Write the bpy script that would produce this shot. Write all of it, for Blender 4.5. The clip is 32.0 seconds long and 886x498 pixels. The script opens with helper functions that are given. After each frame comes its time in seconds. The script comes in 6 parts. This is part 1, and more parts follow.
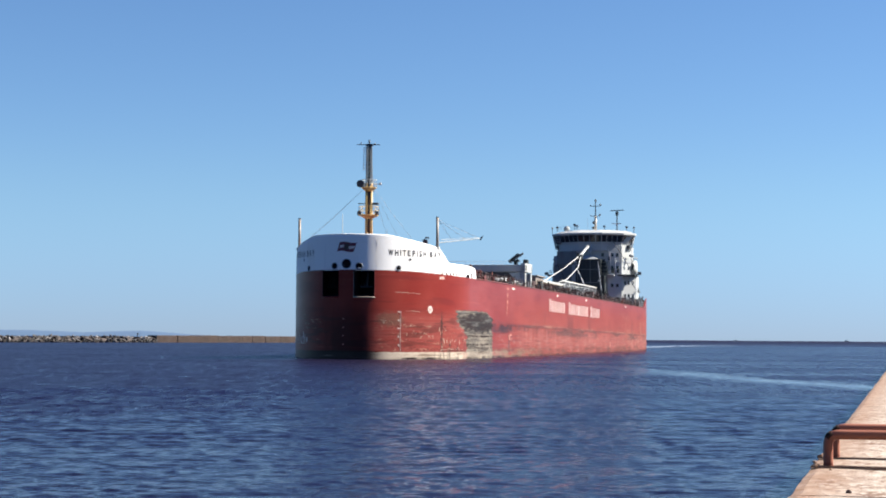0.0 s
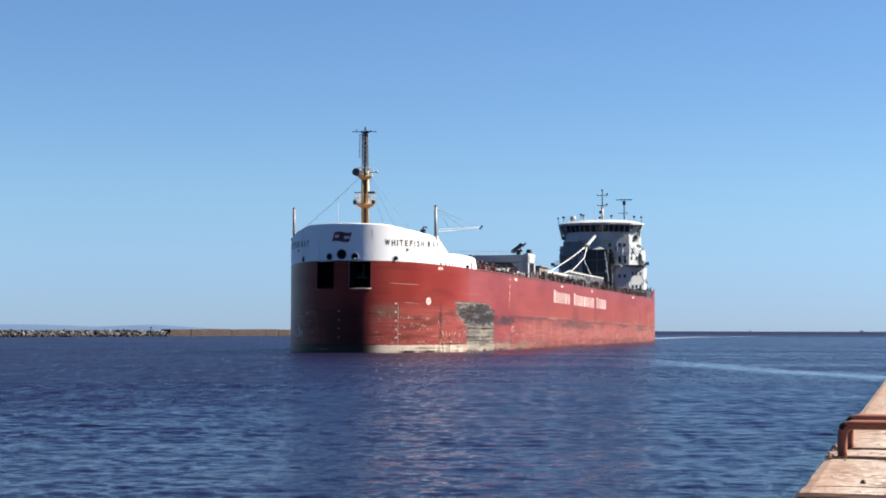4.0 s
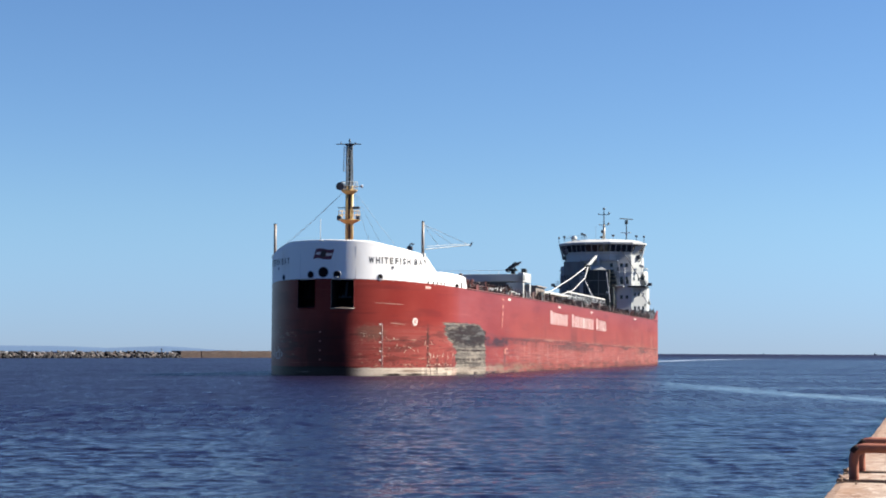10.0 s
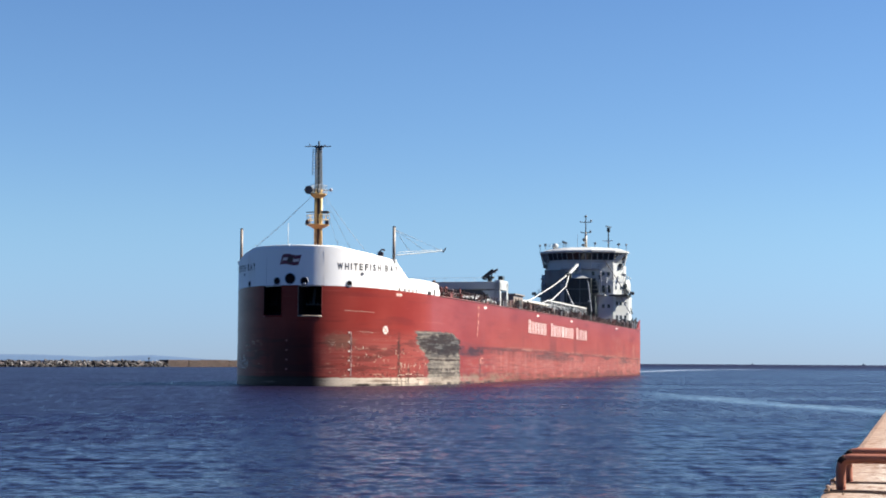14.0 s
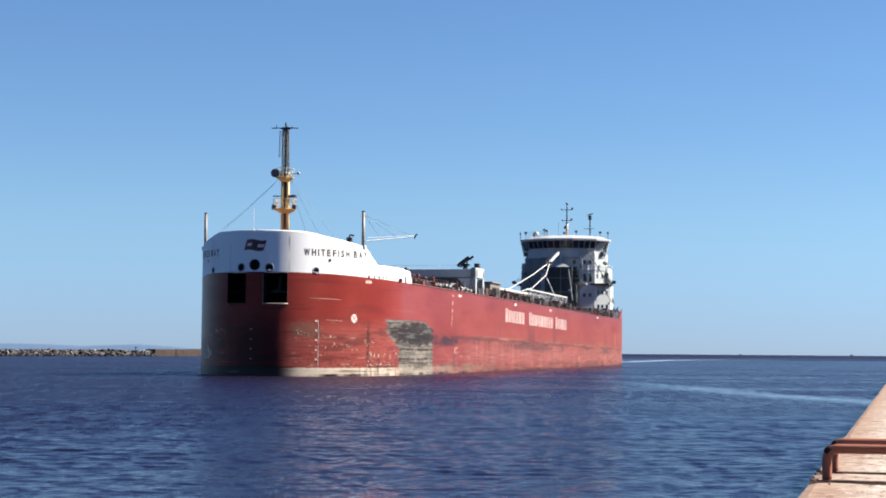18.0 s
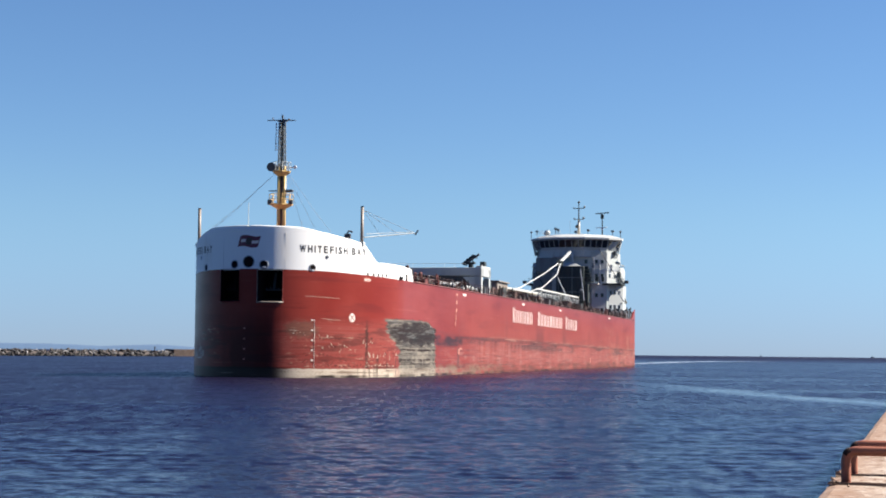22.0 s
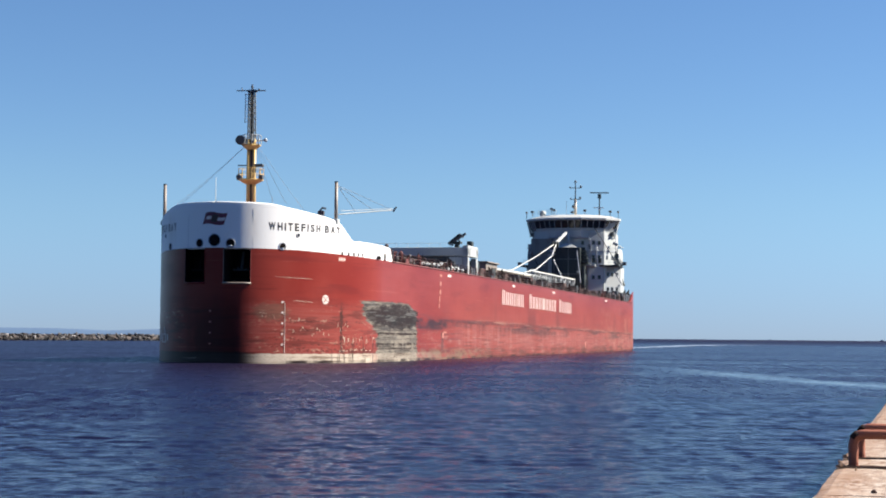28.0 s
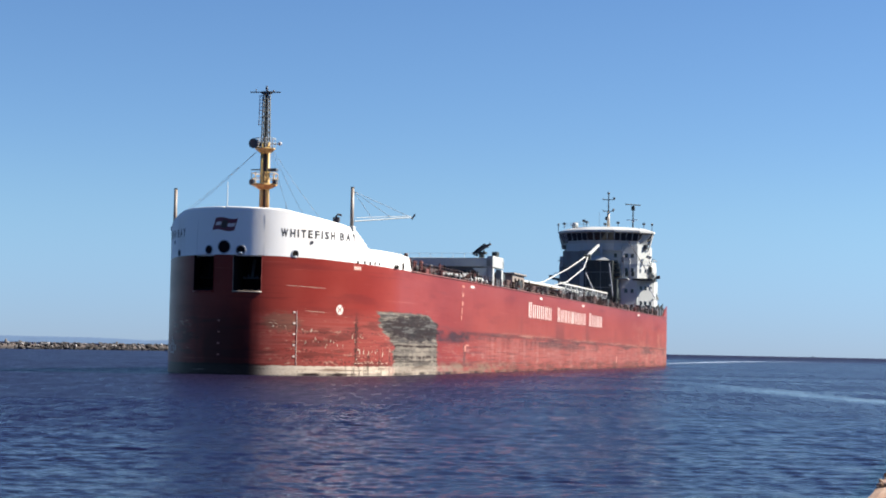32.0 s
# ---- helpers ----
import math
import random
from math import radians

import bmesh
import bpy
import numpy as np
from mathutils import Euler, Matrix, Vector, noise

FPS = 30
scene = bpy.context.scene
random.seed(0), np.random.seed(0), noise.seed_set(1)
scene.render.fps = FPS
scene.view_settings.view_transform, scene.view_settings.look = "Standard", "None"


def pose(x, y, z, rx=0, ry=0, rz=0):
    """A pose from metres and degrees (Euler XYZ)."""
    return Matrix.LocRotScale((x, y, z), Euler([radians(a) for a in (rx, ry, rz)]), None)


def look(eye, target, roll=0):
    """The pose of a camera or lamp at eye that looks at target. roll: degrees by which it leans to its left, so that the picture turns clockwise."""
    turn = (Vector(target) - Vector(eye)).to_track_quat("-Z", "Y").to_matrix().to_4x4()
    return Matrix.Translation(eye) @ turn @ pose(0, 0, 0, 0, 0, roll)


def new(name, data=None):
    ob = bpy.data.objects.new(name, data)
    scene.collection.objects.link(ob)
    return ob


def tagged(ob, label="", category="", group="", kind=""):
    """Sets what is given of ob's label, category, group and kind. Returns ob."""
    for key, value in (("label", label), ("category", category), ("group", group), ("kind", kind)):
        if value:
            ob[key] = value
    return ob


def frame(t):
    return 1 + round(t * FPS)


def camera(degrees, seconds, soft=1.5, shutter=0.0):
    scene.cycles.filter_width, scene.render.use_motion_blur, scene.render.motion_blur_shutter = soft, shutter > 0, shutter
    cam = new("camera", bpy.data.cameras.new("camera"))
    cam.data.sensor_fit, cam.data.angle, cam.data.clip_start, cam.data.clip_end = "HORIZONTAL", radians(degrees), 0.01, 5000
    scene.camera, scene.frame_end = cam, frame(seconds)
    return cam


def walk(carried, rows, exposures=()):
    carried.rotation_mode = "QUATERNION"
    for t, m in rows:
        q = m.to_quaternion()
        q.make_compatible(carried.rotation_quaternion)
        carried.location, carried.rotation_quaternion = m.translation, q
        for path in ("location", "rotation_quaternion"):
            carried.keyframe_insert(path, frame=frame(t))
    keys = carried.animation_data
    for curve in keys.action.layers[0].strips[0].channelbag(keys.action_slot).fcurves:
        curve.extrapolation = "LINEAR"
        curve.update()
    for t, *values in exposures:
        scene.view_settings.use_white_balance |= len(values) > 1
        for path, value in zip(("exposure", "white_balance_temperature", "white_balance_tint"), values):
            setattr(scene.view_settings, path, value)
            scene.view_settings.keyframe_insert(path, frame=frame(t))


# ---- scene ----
# The eye stands on a low concrete pier, 2.82 m over the water; +Y runs out to the lake, +X over the pier.
EYE = (0.0, 0.0, 2.82)
EXPOSURE = 1.60
cam = camera(29.88, 32.0, soft=1.9)
# seconds, pan to the left, tilt up, lean (degrees)
VIEW = (
    (0, 0.016, 3.056, 0.41), (0.5, 0.192, 3.054, 0.46), (1, 0.330, 3.105, 0.44), (1.5, 0.388, 3.019, 0.32),
    (2, 0.418, 2.966, 0.19), (2.5, 0.417, 2.856, 0.08), (3, 0.542, 2.876, 0.02), (3.5, 0.484, 2.787, 0.07),
    (5.5, 0.458, 2.911, 0.17), (6, 0.636, 2.988, 0.29), (6.5, 0.893, 3.058, 0.42), (7, 0.879, 3.202, 0.49),
    (7.5, 0.840, 3.339, 0.51), (8, 0.851, 3.392, 0.40), (8.5, 0.801, 3.361, 0.34), (9, 0.830, 3.427, 0.31),
    (9.5, 0.853, 3.501, 0.21), (10, 0.814, 3.552, 0.23), (10.5, 0.783, 3.590, 0.24), (11, 0.673, 3.564, 0.24),
    (11.5, 0.522, 3.583, 0.25), (12, 0.427, 3.614, 0.33), (12.5, 0.531, 3.897, 0.28), (13, 0.501, 4.007, 0.31),
    (13.5, 0.456, 3.933, 0.36), (15.5, 0.204, 3.823, 0.21), (16, 0.135, 3.707, 0.34), (16.5, 0.059, 3.680, 0.43),
    (17, -0.008, 3.641, 0.46), (17.5, -0.007, 3.584, 0.47), (18, -0.028, 3.536, 0.45), (18.5, 0.080, 3.548, 0.52),
    (19, 0.267, 3.515, 0.56), (19.5, 0.380, 3.557, 0.56), (20, 0.489, 3.549, 0.54), (20.5, 0.553, 3.538, 0.51),
    (21, 0.681, 3.599, 0.51), (21.5, 0.656, 3.589, 0.51), (22, 0.608, 3.560, 0.60), (22.5, 0.565, 3.546, 0.61),
    (23, 0.508, 3.417, 0.64), (23.5, 0.502, 3.423, 0.65), (24, 0.488, 3.432, 0.67), (24.5, 0.596, 3.432, 0.61),
    (25, 0.739, 3.449, 0.52), (25.5, 0.918, 3.399, 0.47), (27.5, 0.959, 3.281, 0.45), (28, 0.848, 3.007, 0.51),
    (28.5, 0.931, 3.047, 0.47), (29, 1.122, 2.890, 0.39), (29.5, 1.197, 2.663, 0.21), (30, 1.549, 2.385, 0.11),
    (30.5, 2.495, 1.583, 0.10), (31, 2.590, 2.962, -0.07), (31.5, 2.191, 3.700, 0.60), (32, 2.232, 3.446, 1.13),
)
walk(cam, [(t, pose(*EYE, 90 + tilt, 0, pan) @ pose(0, 0, 0, 0, 0, lean)) for t, pan, tilt, lean in VIEW],
     exposures=[(0, EXPOSURE), (20, EXPOSURE), (23, EXPOSURE - 0.07), (29, EXPOSURE - 0.07), (31, EXPOSURE - 0.03), (32, EXPOSURE - 0.03)])

# ---- light ----
SUN_AZ, SUN_EL = 10.0, 40.0          # degrees from +X towards +Y, degrees over the horizon
sun_dir = Vector((math.cos(radians(SUN_AZ)) * math.cos(radians(SUN_EL)),
                  math.sin(radians(SUN_AZ)) * math.cos(radians(SUN_EL)), math.sin(radians(SUN_EL))))
world = bpy.data.worlds.new("clear_sky")
scene.world = world
world.use_nodes = True
sky = world.node_tree.nodes.new("ShaderNodeTexSky")
sky.sky_type, sky.sun_disc = "NISHITA", False
sky.sun_elevation, sky.sun_rotation = radians(SUN_EL), radians(90 - SUN_AZ)
sky.air_density, sky.dust_density, sky.ozone_density = 0.96, 0.05, 4.0
sky.altitude = 180
tint = world.node_tree.nodes.new("ShaderNodeMix")
tint.data_type, tint.blend_type = "RGBA", "MULTIPLY"
tint.inputs[0].default_value = 1.0
# clear lake air: the haze near the horizon is bluer than the model's
upward = world.node_tree.nodes.new("ShaderNodeSeparateXYZ")
height = world.node_tree.nodes.new("ShaderNodeMapRange")
height.interpolation_type = "SMOOTHERSTEP"
height.inputs[1].default_value, height.inputs[2].default_value = -0.03, 0.11
air = world.node_tree.nodes.new("ShaderNodeMix")
air.data_type = "RGBA"
air.inputs[6].default_value, air.inputs[7].default_value = (0.495, 0.715, 1.31, 1), (0.795, 0.975, 1.175, 1)
world.node_tree.links.new(world.node_tree.nodes.new("ShaderNodeTexCoord").outputs["Generated"], upward.inputs[0])
world.node_tree.links.new(upward.outputs[2], height.inputs[0])
world.node_tree.links.new(height.outputs[0], air.inputs[0])
# and deepens to a darker blue towards the zenith
deep = world.node_tree.nodes.new("ShaderNodeMapRange")
deep.interpolation_type = "SMOOTHERSTEP"
deep.inputs[1].default_value, deep.inputs[2].default_value = 0.17, 0.45
zenith = world.node_tree.nodes.new("ShaderNodeMix")
zenith.data_type = "RGBA"
zenith.inputs[7].default_value = (0.17, 0.52, 1.08, 1)
world.node_tree.links.new(upward.outputs[2], deep.inputs[0])
world.node_tree.links.new(deep.outputs[0], zenith.inputs[0])
world.node_tree.links.new(air.outputs[2], zenith.inputs[6])
world.node_tree.links.new(zenith.outputs[2], tint.inputs[7])
world.node_tree.links.new(sky.outputs[0], tint.inputs[6])
world.node_tree.links.new(tint.outputs[2], world.node_tree.nodes["Background"].inputs[0])
world.node_tree.nodes["Background"].inputs[1].default_value = 0.0365
sun = new("sun", bpy.data.lights.new("sun", "SUN"))
sun.data.energy, sun.data.angle, sun.data.color = 5.0, radians(0.53), (1.0, 0.93, 0.82)
sun.matrix_world = look(sun_dir * 100, (0, 0, 0))


# ---- materials ----
class Nodes:
    """A node material in short: values or sockets go into each call, a socket comes out."""

    def __init__(self, name):
        self.mat = bpy.data.materials.new(name)
        self.mat.use_nodes = True
        self.tree = self.mat.node_tree
        self.bsdf = self.tree.nodes["Principled BSDF"]
        self.coord = self.tree.nodes.new("ShaderNodeTexCoord").outputs["Object"]

    def put(self, socket, value):
        if isinstance(value, bpy.types.NodeSocket):
            self.tree.links.new(value, socket)
        elif isinstance(value, tuple) and socket.type == "RGBA":
            socket.default_value = (*value[:3], 1)
        else:
            socket.default_value = value

    def math(self, op, a, b=0.0, clamp=False):
        n = self.tree.nodes.new("ShaderNodeMath")
        n.operation, n.use_clamp = op, clamp
        self.put(n.inputs[0], a), self.put(n.inputs[1], b)
        return n.outputs[0]

    def ramp(self, a, lo, hi):
        """0 under lo, 1 over hi, smooth between; the other way round where lo is the greater."""
        n = self.tree.nodes.new("ShaderNodeMapRange")
        n.interpolation_type = "SMOOTHSTEP"
        self.put(n.inputs[0], a)
        if lo < hi:
            n.inputs[1].default_value, n.inputs[2].default_value = lo, hi
        else:
            n.inputs[1].default_value, n.inputs[2].default_value = hi, lo
            n.inputs[3].default_value, n.inputs[4].default_value = 1, 0
        return n.outputs[0]

    def noise(self, scale, stretch=(1, 1, 1), detail=4.0, rough=0.55, shift=(0, 0, 0), at=None):
        m = self.tree.nodes.new("ShaderNodeMapping")
        m.inputs["Scale"].default_value = tuple(scale * s for s in stretch)
        m.inputs["Location"].default_value = shift
        self.put(m.inputs[0], at or self.coord)
        n = self.tree.nodes.new("ShaderNodeTexNoise")
        n.inputs["Scale"].default_value, n.inputs["Detail"].default_value = 1.0, detail
        n.inputs["Roughness"].default_value = rough
        self.put(n.inputs["Vector"], m.outputs[0])
        return n.outputs[0]

    def mix(self, fac, a, b):
        n = self.tree.nodes.new("ShaderNodeMix")
        n.data_type = "RGBA"
        self.put(n.inputs[0], fac), self.put(n.inputs[6], a), self.put(n.inputs[7], b)
        return n.outputs[2]

    def split(self):
        n = self.tree.nodes.new("ShaderNodeSeparateXYZ")
        self.put(n.inputs[0], self.coord)
        return n.outputs

    def random(self):
        return self.tree.nodes.new("ShaderNodeObjectInfo").outputs["Random"]

    def bump(self, height, distance, strength=1.0, normal=None):
        n = self.tree.nodes.new("ShaderNodeBump")
        n.inputs["Strength"].default_value, n.inputs["Distance"].default_value = strength, distance
        self.put(n.inputs["Height"], height)
        if normal:
            self.put(n.inputs["Normal"], normal)
        return n.outputs[0]

    def done(self, color, rough=0.5, metal=0.0, normal=None, spec=0.5):
        b = self.bsdf.inputs
        self.put(b["Base Color"], color), self.put(b["Roughness"], rough), self.put(b["Metallic"], metal)
        b["Specular IOR Level"].default_value = spec
        if normal:
            self.put(b["Normal"], normal)
        return self.mat


def painted(name, base, worn, rough=0.45, scale=0.6, amount=0.5, stretch=(1, 1, 0.35), metal=0.0, bump=0.004, spec=0.5):
    """Paint or weathered stuff with stains at two scales."""
    n = Nodes(name)
    big, fine = n.noise(scale, stretch, 5), n.noise(scale * 9, stretch, 3, shift=(7, 3, 1))
    stain = n.math("MULTIPLY", n.ramp(big, 0.5, 0.72), amount)
    speck = n.math("MULTIPLY", n.ramp(fine, 0.62, 0.75), amount * 0.6)
    col = n.mix(n.math("MAXIMUM", stain, speck), base, worn)
    return n.done(col, n.math("ADD", n.math("MULTIPLY", big, 0.25), rough - 0.12), metal, n.bump(fine, bump, 0.5), spec)


def hull_paint():
    """Red side paint with a scraped patch, rubbed bands, flakes and a pale stripe at the waterline."""
    n = Nodes("red_hull_paint")
    x, y, z = n.split()
    streak = n.noise(0.25, (0.35, 0.35, 2.2), 5)
    scratch = n.noise(1.0, (0.11, 0.11, 5.5), 5, 0.62, shift=(5, 3, 1))
    drip = n.noise(1.0, (1.3, 1.3, 0.10), 4, 0.6, shift=(2, 7, 5))
    mottle = n.noise(0.12, (0.5, 1, 1), 4, shift=(3, 9, 2))
    fine = n.noise(2.6, (0.5, 0.5, 1.8), 5, 0.62, shift=(1, 5, 8))
    grain = n.noise(6.5, (0.5, 0.5, 1.2), 3, 0.6, shift=(4, 1, 3))
    col = n.mix(n.ramp(mottle, 0.38, 0.62), (0.154, 0.0175, 0.0130), (0.186, 0.0275, 0.0205))
    col = n.mix(n.math("MULTIPLY", n.ramp(streak, 0.52, 0.70), 0.5), col, (0.095, 0.014, 0.014))
    col = n.mix(n.math("MULTIPLY", n.ramp(scratch, 0.60, 0.70), 0.45), col, (0.075, 0.012, 0.012))
    col = n.mix(n.math("MULTIPLY", n.ramp(scratch, 0.36, 0.29), 0.45), col, (0.29, 0.09, 0.07))
    # the after part is chalky and pink, most of all low down, with pale runs
    chalk = n.math("MULTIPLY", n.ramp(x, -18.0, -70.0), n.ramp(n.math("ADD", z, n.math("MULTIPLY", streak, 5.0)), 14.5, 5.0))
    col = n.mix(n.math("MULTIPLY", chalk, n.math("ADD", 0.22, n.math("MULTIPLY", drip, 0.45))), col, (0.195, 0.074, 0.068))
    runs = n.math("MULTIPLY", n.ramp(drip, 0.58, 0.70), n.math("MULTIPLY", n.ramp(z, 4.6, 2.6), n.ramp(x, -26.0, -60.0)))
    col = n.mix(n.math("MULTIPLY", runs, 0.14), col, (0.30, 0.15, 0.115))
    # soft upright smudges over the rubbing band, and orange primer low on the quarter
    smudge = n.noise(0.085, (1, 1, 0.35), 3, shift=(4, 2, 9))
    smudge = n.math("MULTIPLY", n.ramp(smudge, 0.54, 0.68), n.math("MULTIPLY", n.ramp(z, 3.6, 4.6), n.ramp(z, 8.6, 5.4)))
    col = n.mix(n.math("MULTIPLY", smudge, n.math("MULTIPLY", n.ramp(x, -30.0, -60.0), 0.55)), col, (0.075, 0.022, 0.022))
    primer = n.math("MULTIPLY", n.math("MULTIPLY", n.ramp(x, -166.0, -172.0), n.ramp(n.noise(0.22, (1, 1, 1.4), 5, 0.65, shift=(3, 3, 1)), 0.48, 0.62)), n.ramp(z, 9.4, 7.6))
    col = n.mix(n.math("MULTIPLY", primer, 0.3), col, (0.27, 0.12, 0.09))
    # rubbed dark bands where fenders and quays touch
    zr = n.math("ADD", z, n.math("MULTIPLY", x, -0.0065))
    low = n.math("MULTIPLY", n.ramp(zr, 3.3, 4.3), n.ramp(zr, 5.4, 4.9))
    rub = n.math("MULTIPLY", low, n.ramp(n.noise(0.16, (0.35, 0.3, 2.2), 6, 0.65, shift=(5, 1, 4)), 0.42, 0.60))
    rub = n.math("MULTIPLY", rub, n.ramp(x, -20.0, -40.0))
    col = n.mix(n.math("MULTIPLY", rub, n.math("ADD", 0.6, n.math("MULTIPLY", n.ramp(scratch, 0.42, 0.6), 0.4))), col, (0.024, 0.015, 0.017))
    thin = n.math("MULTIPLY", n.math("MULTIPLY", n.ramp(zr, 4.75, 5.0), n.ramp(zr, 5.45, 5.2)), n.ramp(drip, 0.30, 0.52))
    col = n.mix(n.math("MULTIPLY", thin, n.math("MULTIPLY", n.ramp(x, -34.0, -62.0), 0.62)), col, (0.055, 0.024, 0.026))
    below = n.math("MULTIPLY", n.math("MULTIPLY", n.ramp(zr, 4.9, 4.6), n.ramp(zr, 1.2, 2.6)), n.math("MULTIPLY", n.ramp(x, -32.0, -60.0), n.ramp(drip, 0.36, 0.62)))
    col = n.mix(n.math("MULTIPLY", below, 0.18), col, (0.28, 0.145, 0.135))
    lip = n.math("MULTIPLY", n.math("MULTIPLY", n.ramp(zr, 4.9, 5.15), n.ramp(zr, 5.6, 5.3)), n.ramp(scratch, 0.46, 0.60))
    col = n.mix(n.math("MULTIPLY", lip, n.math("MULTIPLY", n.ramp(x, -50.0, -70.0), 0.45)), col, (0.30, 0.17, 0.13))
    grey = n.math("MULTIPLY", n.ramp(z, 3.6, 2.4), n.ramp(n.noise(0.55, (0.45, 0.3, 2.6), 6, 0.68, shift=(2, 2, 9)), 0.50, 0.66))
    col = n.mix(n.math("MULTIPLY", grey, n.math("MULTIPLY", n.ramp(x, -26.0, -36.0), 0.55)), col, (0.235, 0.125, 0.11))
    wet = n.math("MULTIPLY", n.math("MULTIPLY", n.ramp(z, 1.5, 0.9), n.ramp(x, -29.0, -36.0)), n.ramp(n.noise(0.5, (0.3, 0.3, 2.0), 6, 0.66, shift=(7, 2, 3)), 0.40, 0.58))
    col = n.mix(n.math("MULTIPLY", wet, 0.55), col, (0.035, 0.020, 0.016))
    dark = n.math("MULTIPLY", n.math("MULTIPLY", n.ramp(z, 2.4, 1.2), n.ramp(x, -29.0, -34.0)), n.ramp(scratch, 0.54, 0.63))
    col = n.mix(n.math("MULTIPLY", dark, 0.35), col, (0.05, 0.032, 0.028))
    # fine level scoring all along the after side
    score = n.noise(1.0, (0.10, 0.10, 6.5), 5, 0.66, shift=(9, 4, 6))
    worn = n.math("MULTIPLY", n.ramp(x, -27.0, -33.0), n.ramp(z, 6.2, 4.2))
    col = n.mix(n.math("MULTIPLY", worn, n.math("MULTIPLY", n.ramp(score, 0.52, 0.61), 0.56)), col, (0.075, 0.030, 0.030))
    chips = n.math("MULTIPLY", n.ramp(score, 0.44, 0.37), n.ramp(fine, 0.46, 0.58))
    col = n.mix(n.math("MULTIPLY", n.math("MULTIPLY", worn, n.ramp(z, 4.4, 3.0)), n.math("MULTIPLY", chips, 0.42)), col, (0.29, 0.17, 0.14))
    # paler pink low on the port bow
    pale_pink = n.math("MULTIPLY", n.math("MULTIPLY", n.ramp(z, 6.8, 4.6), n.ramp(x, -20.0, -10.0)), n.ramp(y, 2.0, 4.0))
    col = n.mix(n.math("MULTIPLY", pale_pink, n.math("ADD", 0.18, n.math("MULTIPLY", n.ramp(score, 0.42, 0.56), 0.25))), col, (0.25, 0.085, 0.072))
    # pale flakes and rust round the forefoot
    zone = n.math("MULTIPLY", n.ramp(z, 6.4, 5.0), n.ramp(x, -27.0, -19.0))
    level = n.noise(1.0, (0.05, 0.05, 2.6), 3, 0.6, shift=(3, 8, 2))
    flake = n.math("MULTIPLY", n.ramp(n.math("ADD", fine, n.math("MULTIPLY", n.math("SUBTRACT", level, 0.5), 0.55)), 0.57, 0.64), n.math("MULTIPLY", zone, n.ramp(n.noise(0.45, (1, 1, 2.6), 4, shift=(8, 8, 0)), 0.44, 0.60)))
    col = n.mix(n.math("MULTIPLY", flake, n.math("MULTIPLY", n.ramp(x, 3.2, 1.6), 0.75)), col, (0.36, 0.22, 0.165))
    rust = n.math("MULTIPLY", zone, n.ramp(n.noise(0.5, (0.35, 0.35, 2.8), 5, shift=(1, 6, 6)), 0.50, 0.66))
    col = n.mix(n.math("MULTIPLY", rust, 0.72), col, (0.075, 0.022, 0.018))
    # the shade on the bow's front is put into the colour, ragged round the stem
    stem_noise = n.noise(0.30, (1, 1, 0.5), 5, 0.62, shift=(6, 6, 3))
    reach = n.math("ADD", n.math("ABSOLUTE", y), n.math("MULTIPLY", n.math("SUBTRACT", stem_noise, 0.5), 5.0))
    stem_shade = n.math("MULTIPLY", n.ramp(reach, 4.2, 1.8), n.ramp(n.math("ADD", z, n.math("MULTIPLY", stem_noise, 4.0)), 10.5, 5.5))
    col = n.mix(n.math("MULTIPLY", stem_shade, 0.78), col, (0.026, 0.008, 0.009))
    # a welded seam
    seam = n.math("MULTIPLY", n.ramp(n.math("ABSOLUTE", n.math("ADD", n.math("ADD", x, 6.25), n.math("MULTIPLY", n.math("SUBTRACT", fine, 0.5), 0.8))), 0.34, 0.10), n.ramp(z, 6.6, 4.8))
    col = n.mix(n.math("MULTIPLY", seam, n.ramp(grain, 0.34, 0.55)), col, (0.04, 0.020, 0.017))
    # upright rust runs down to the waterline forward of the patch, and dark flecks between
    runs = n.noise(1.0, (2.6, 2.6, 0.22), 4, 0.62, shift=(5, 5, 8))
    runs = n.math("MULTIPLY", n.ramp(runs, 0.53, 0.62), n.math("MULTIPLY", n.ramp(z, 3.2, 1.6), n.math("MULTIPLY", n.ramp(x, -3.5, -5.5), n.ramp(x, -21.0, -16.0))))
    col = n.mix(n.math("MULTIPLY", runs, 0.7), col, (0.030, 0.014, 0.011))
    fleck = n.math("MULTIPLY", n.ramp(grain, 0.54, 0.60), n.math("MULTIPLY", zone, n.ramp(level, 0.48, 0.60)))
    col = n.mix(n.math("MULTIPLY", fleck, n.math("MULTIPLY", n.ramp(x, 2.4, 0.8), 0.8)), col, (0.022, 0.012, 0.011))
    lines = n.noise(1.0, (0.16, 0.16, 4.2), 6, 0.66, shift=(6, 2, 7))
    # the scraped patch: a slanting block from the waterline up, darkest in an oval round its upper half
    warp = n.noise(1.1, (0.5, 0.5, 2.6), 6, 0.65, shift=(4, 4, 4))
    w = n.math("MULTIPLY", n.math("SUBTRACT", warp, 0.5), 2.8)
    px = n.math("ADD", x, w)
    pz = n.math("ADD", z, n.math("MULTIPLY", w, 0.22))
    ragged = n.math("MULTIPLY", n.math("SUBTRACT", lines, 0.5), 4.5)
    fore = n.math("ADD", n.math("ADD", px, n.math("MULTIPLY", ragged, 0.35)), n.math("MULTIPLY", n.ramp(z, 5.4, 2.7), 3.3))
    aft = n.math("ADD", n.math("ADD", px, n.math("MULTIPLY", ragged, n.ramp(z, 2.2, 4.2))), -0.2)
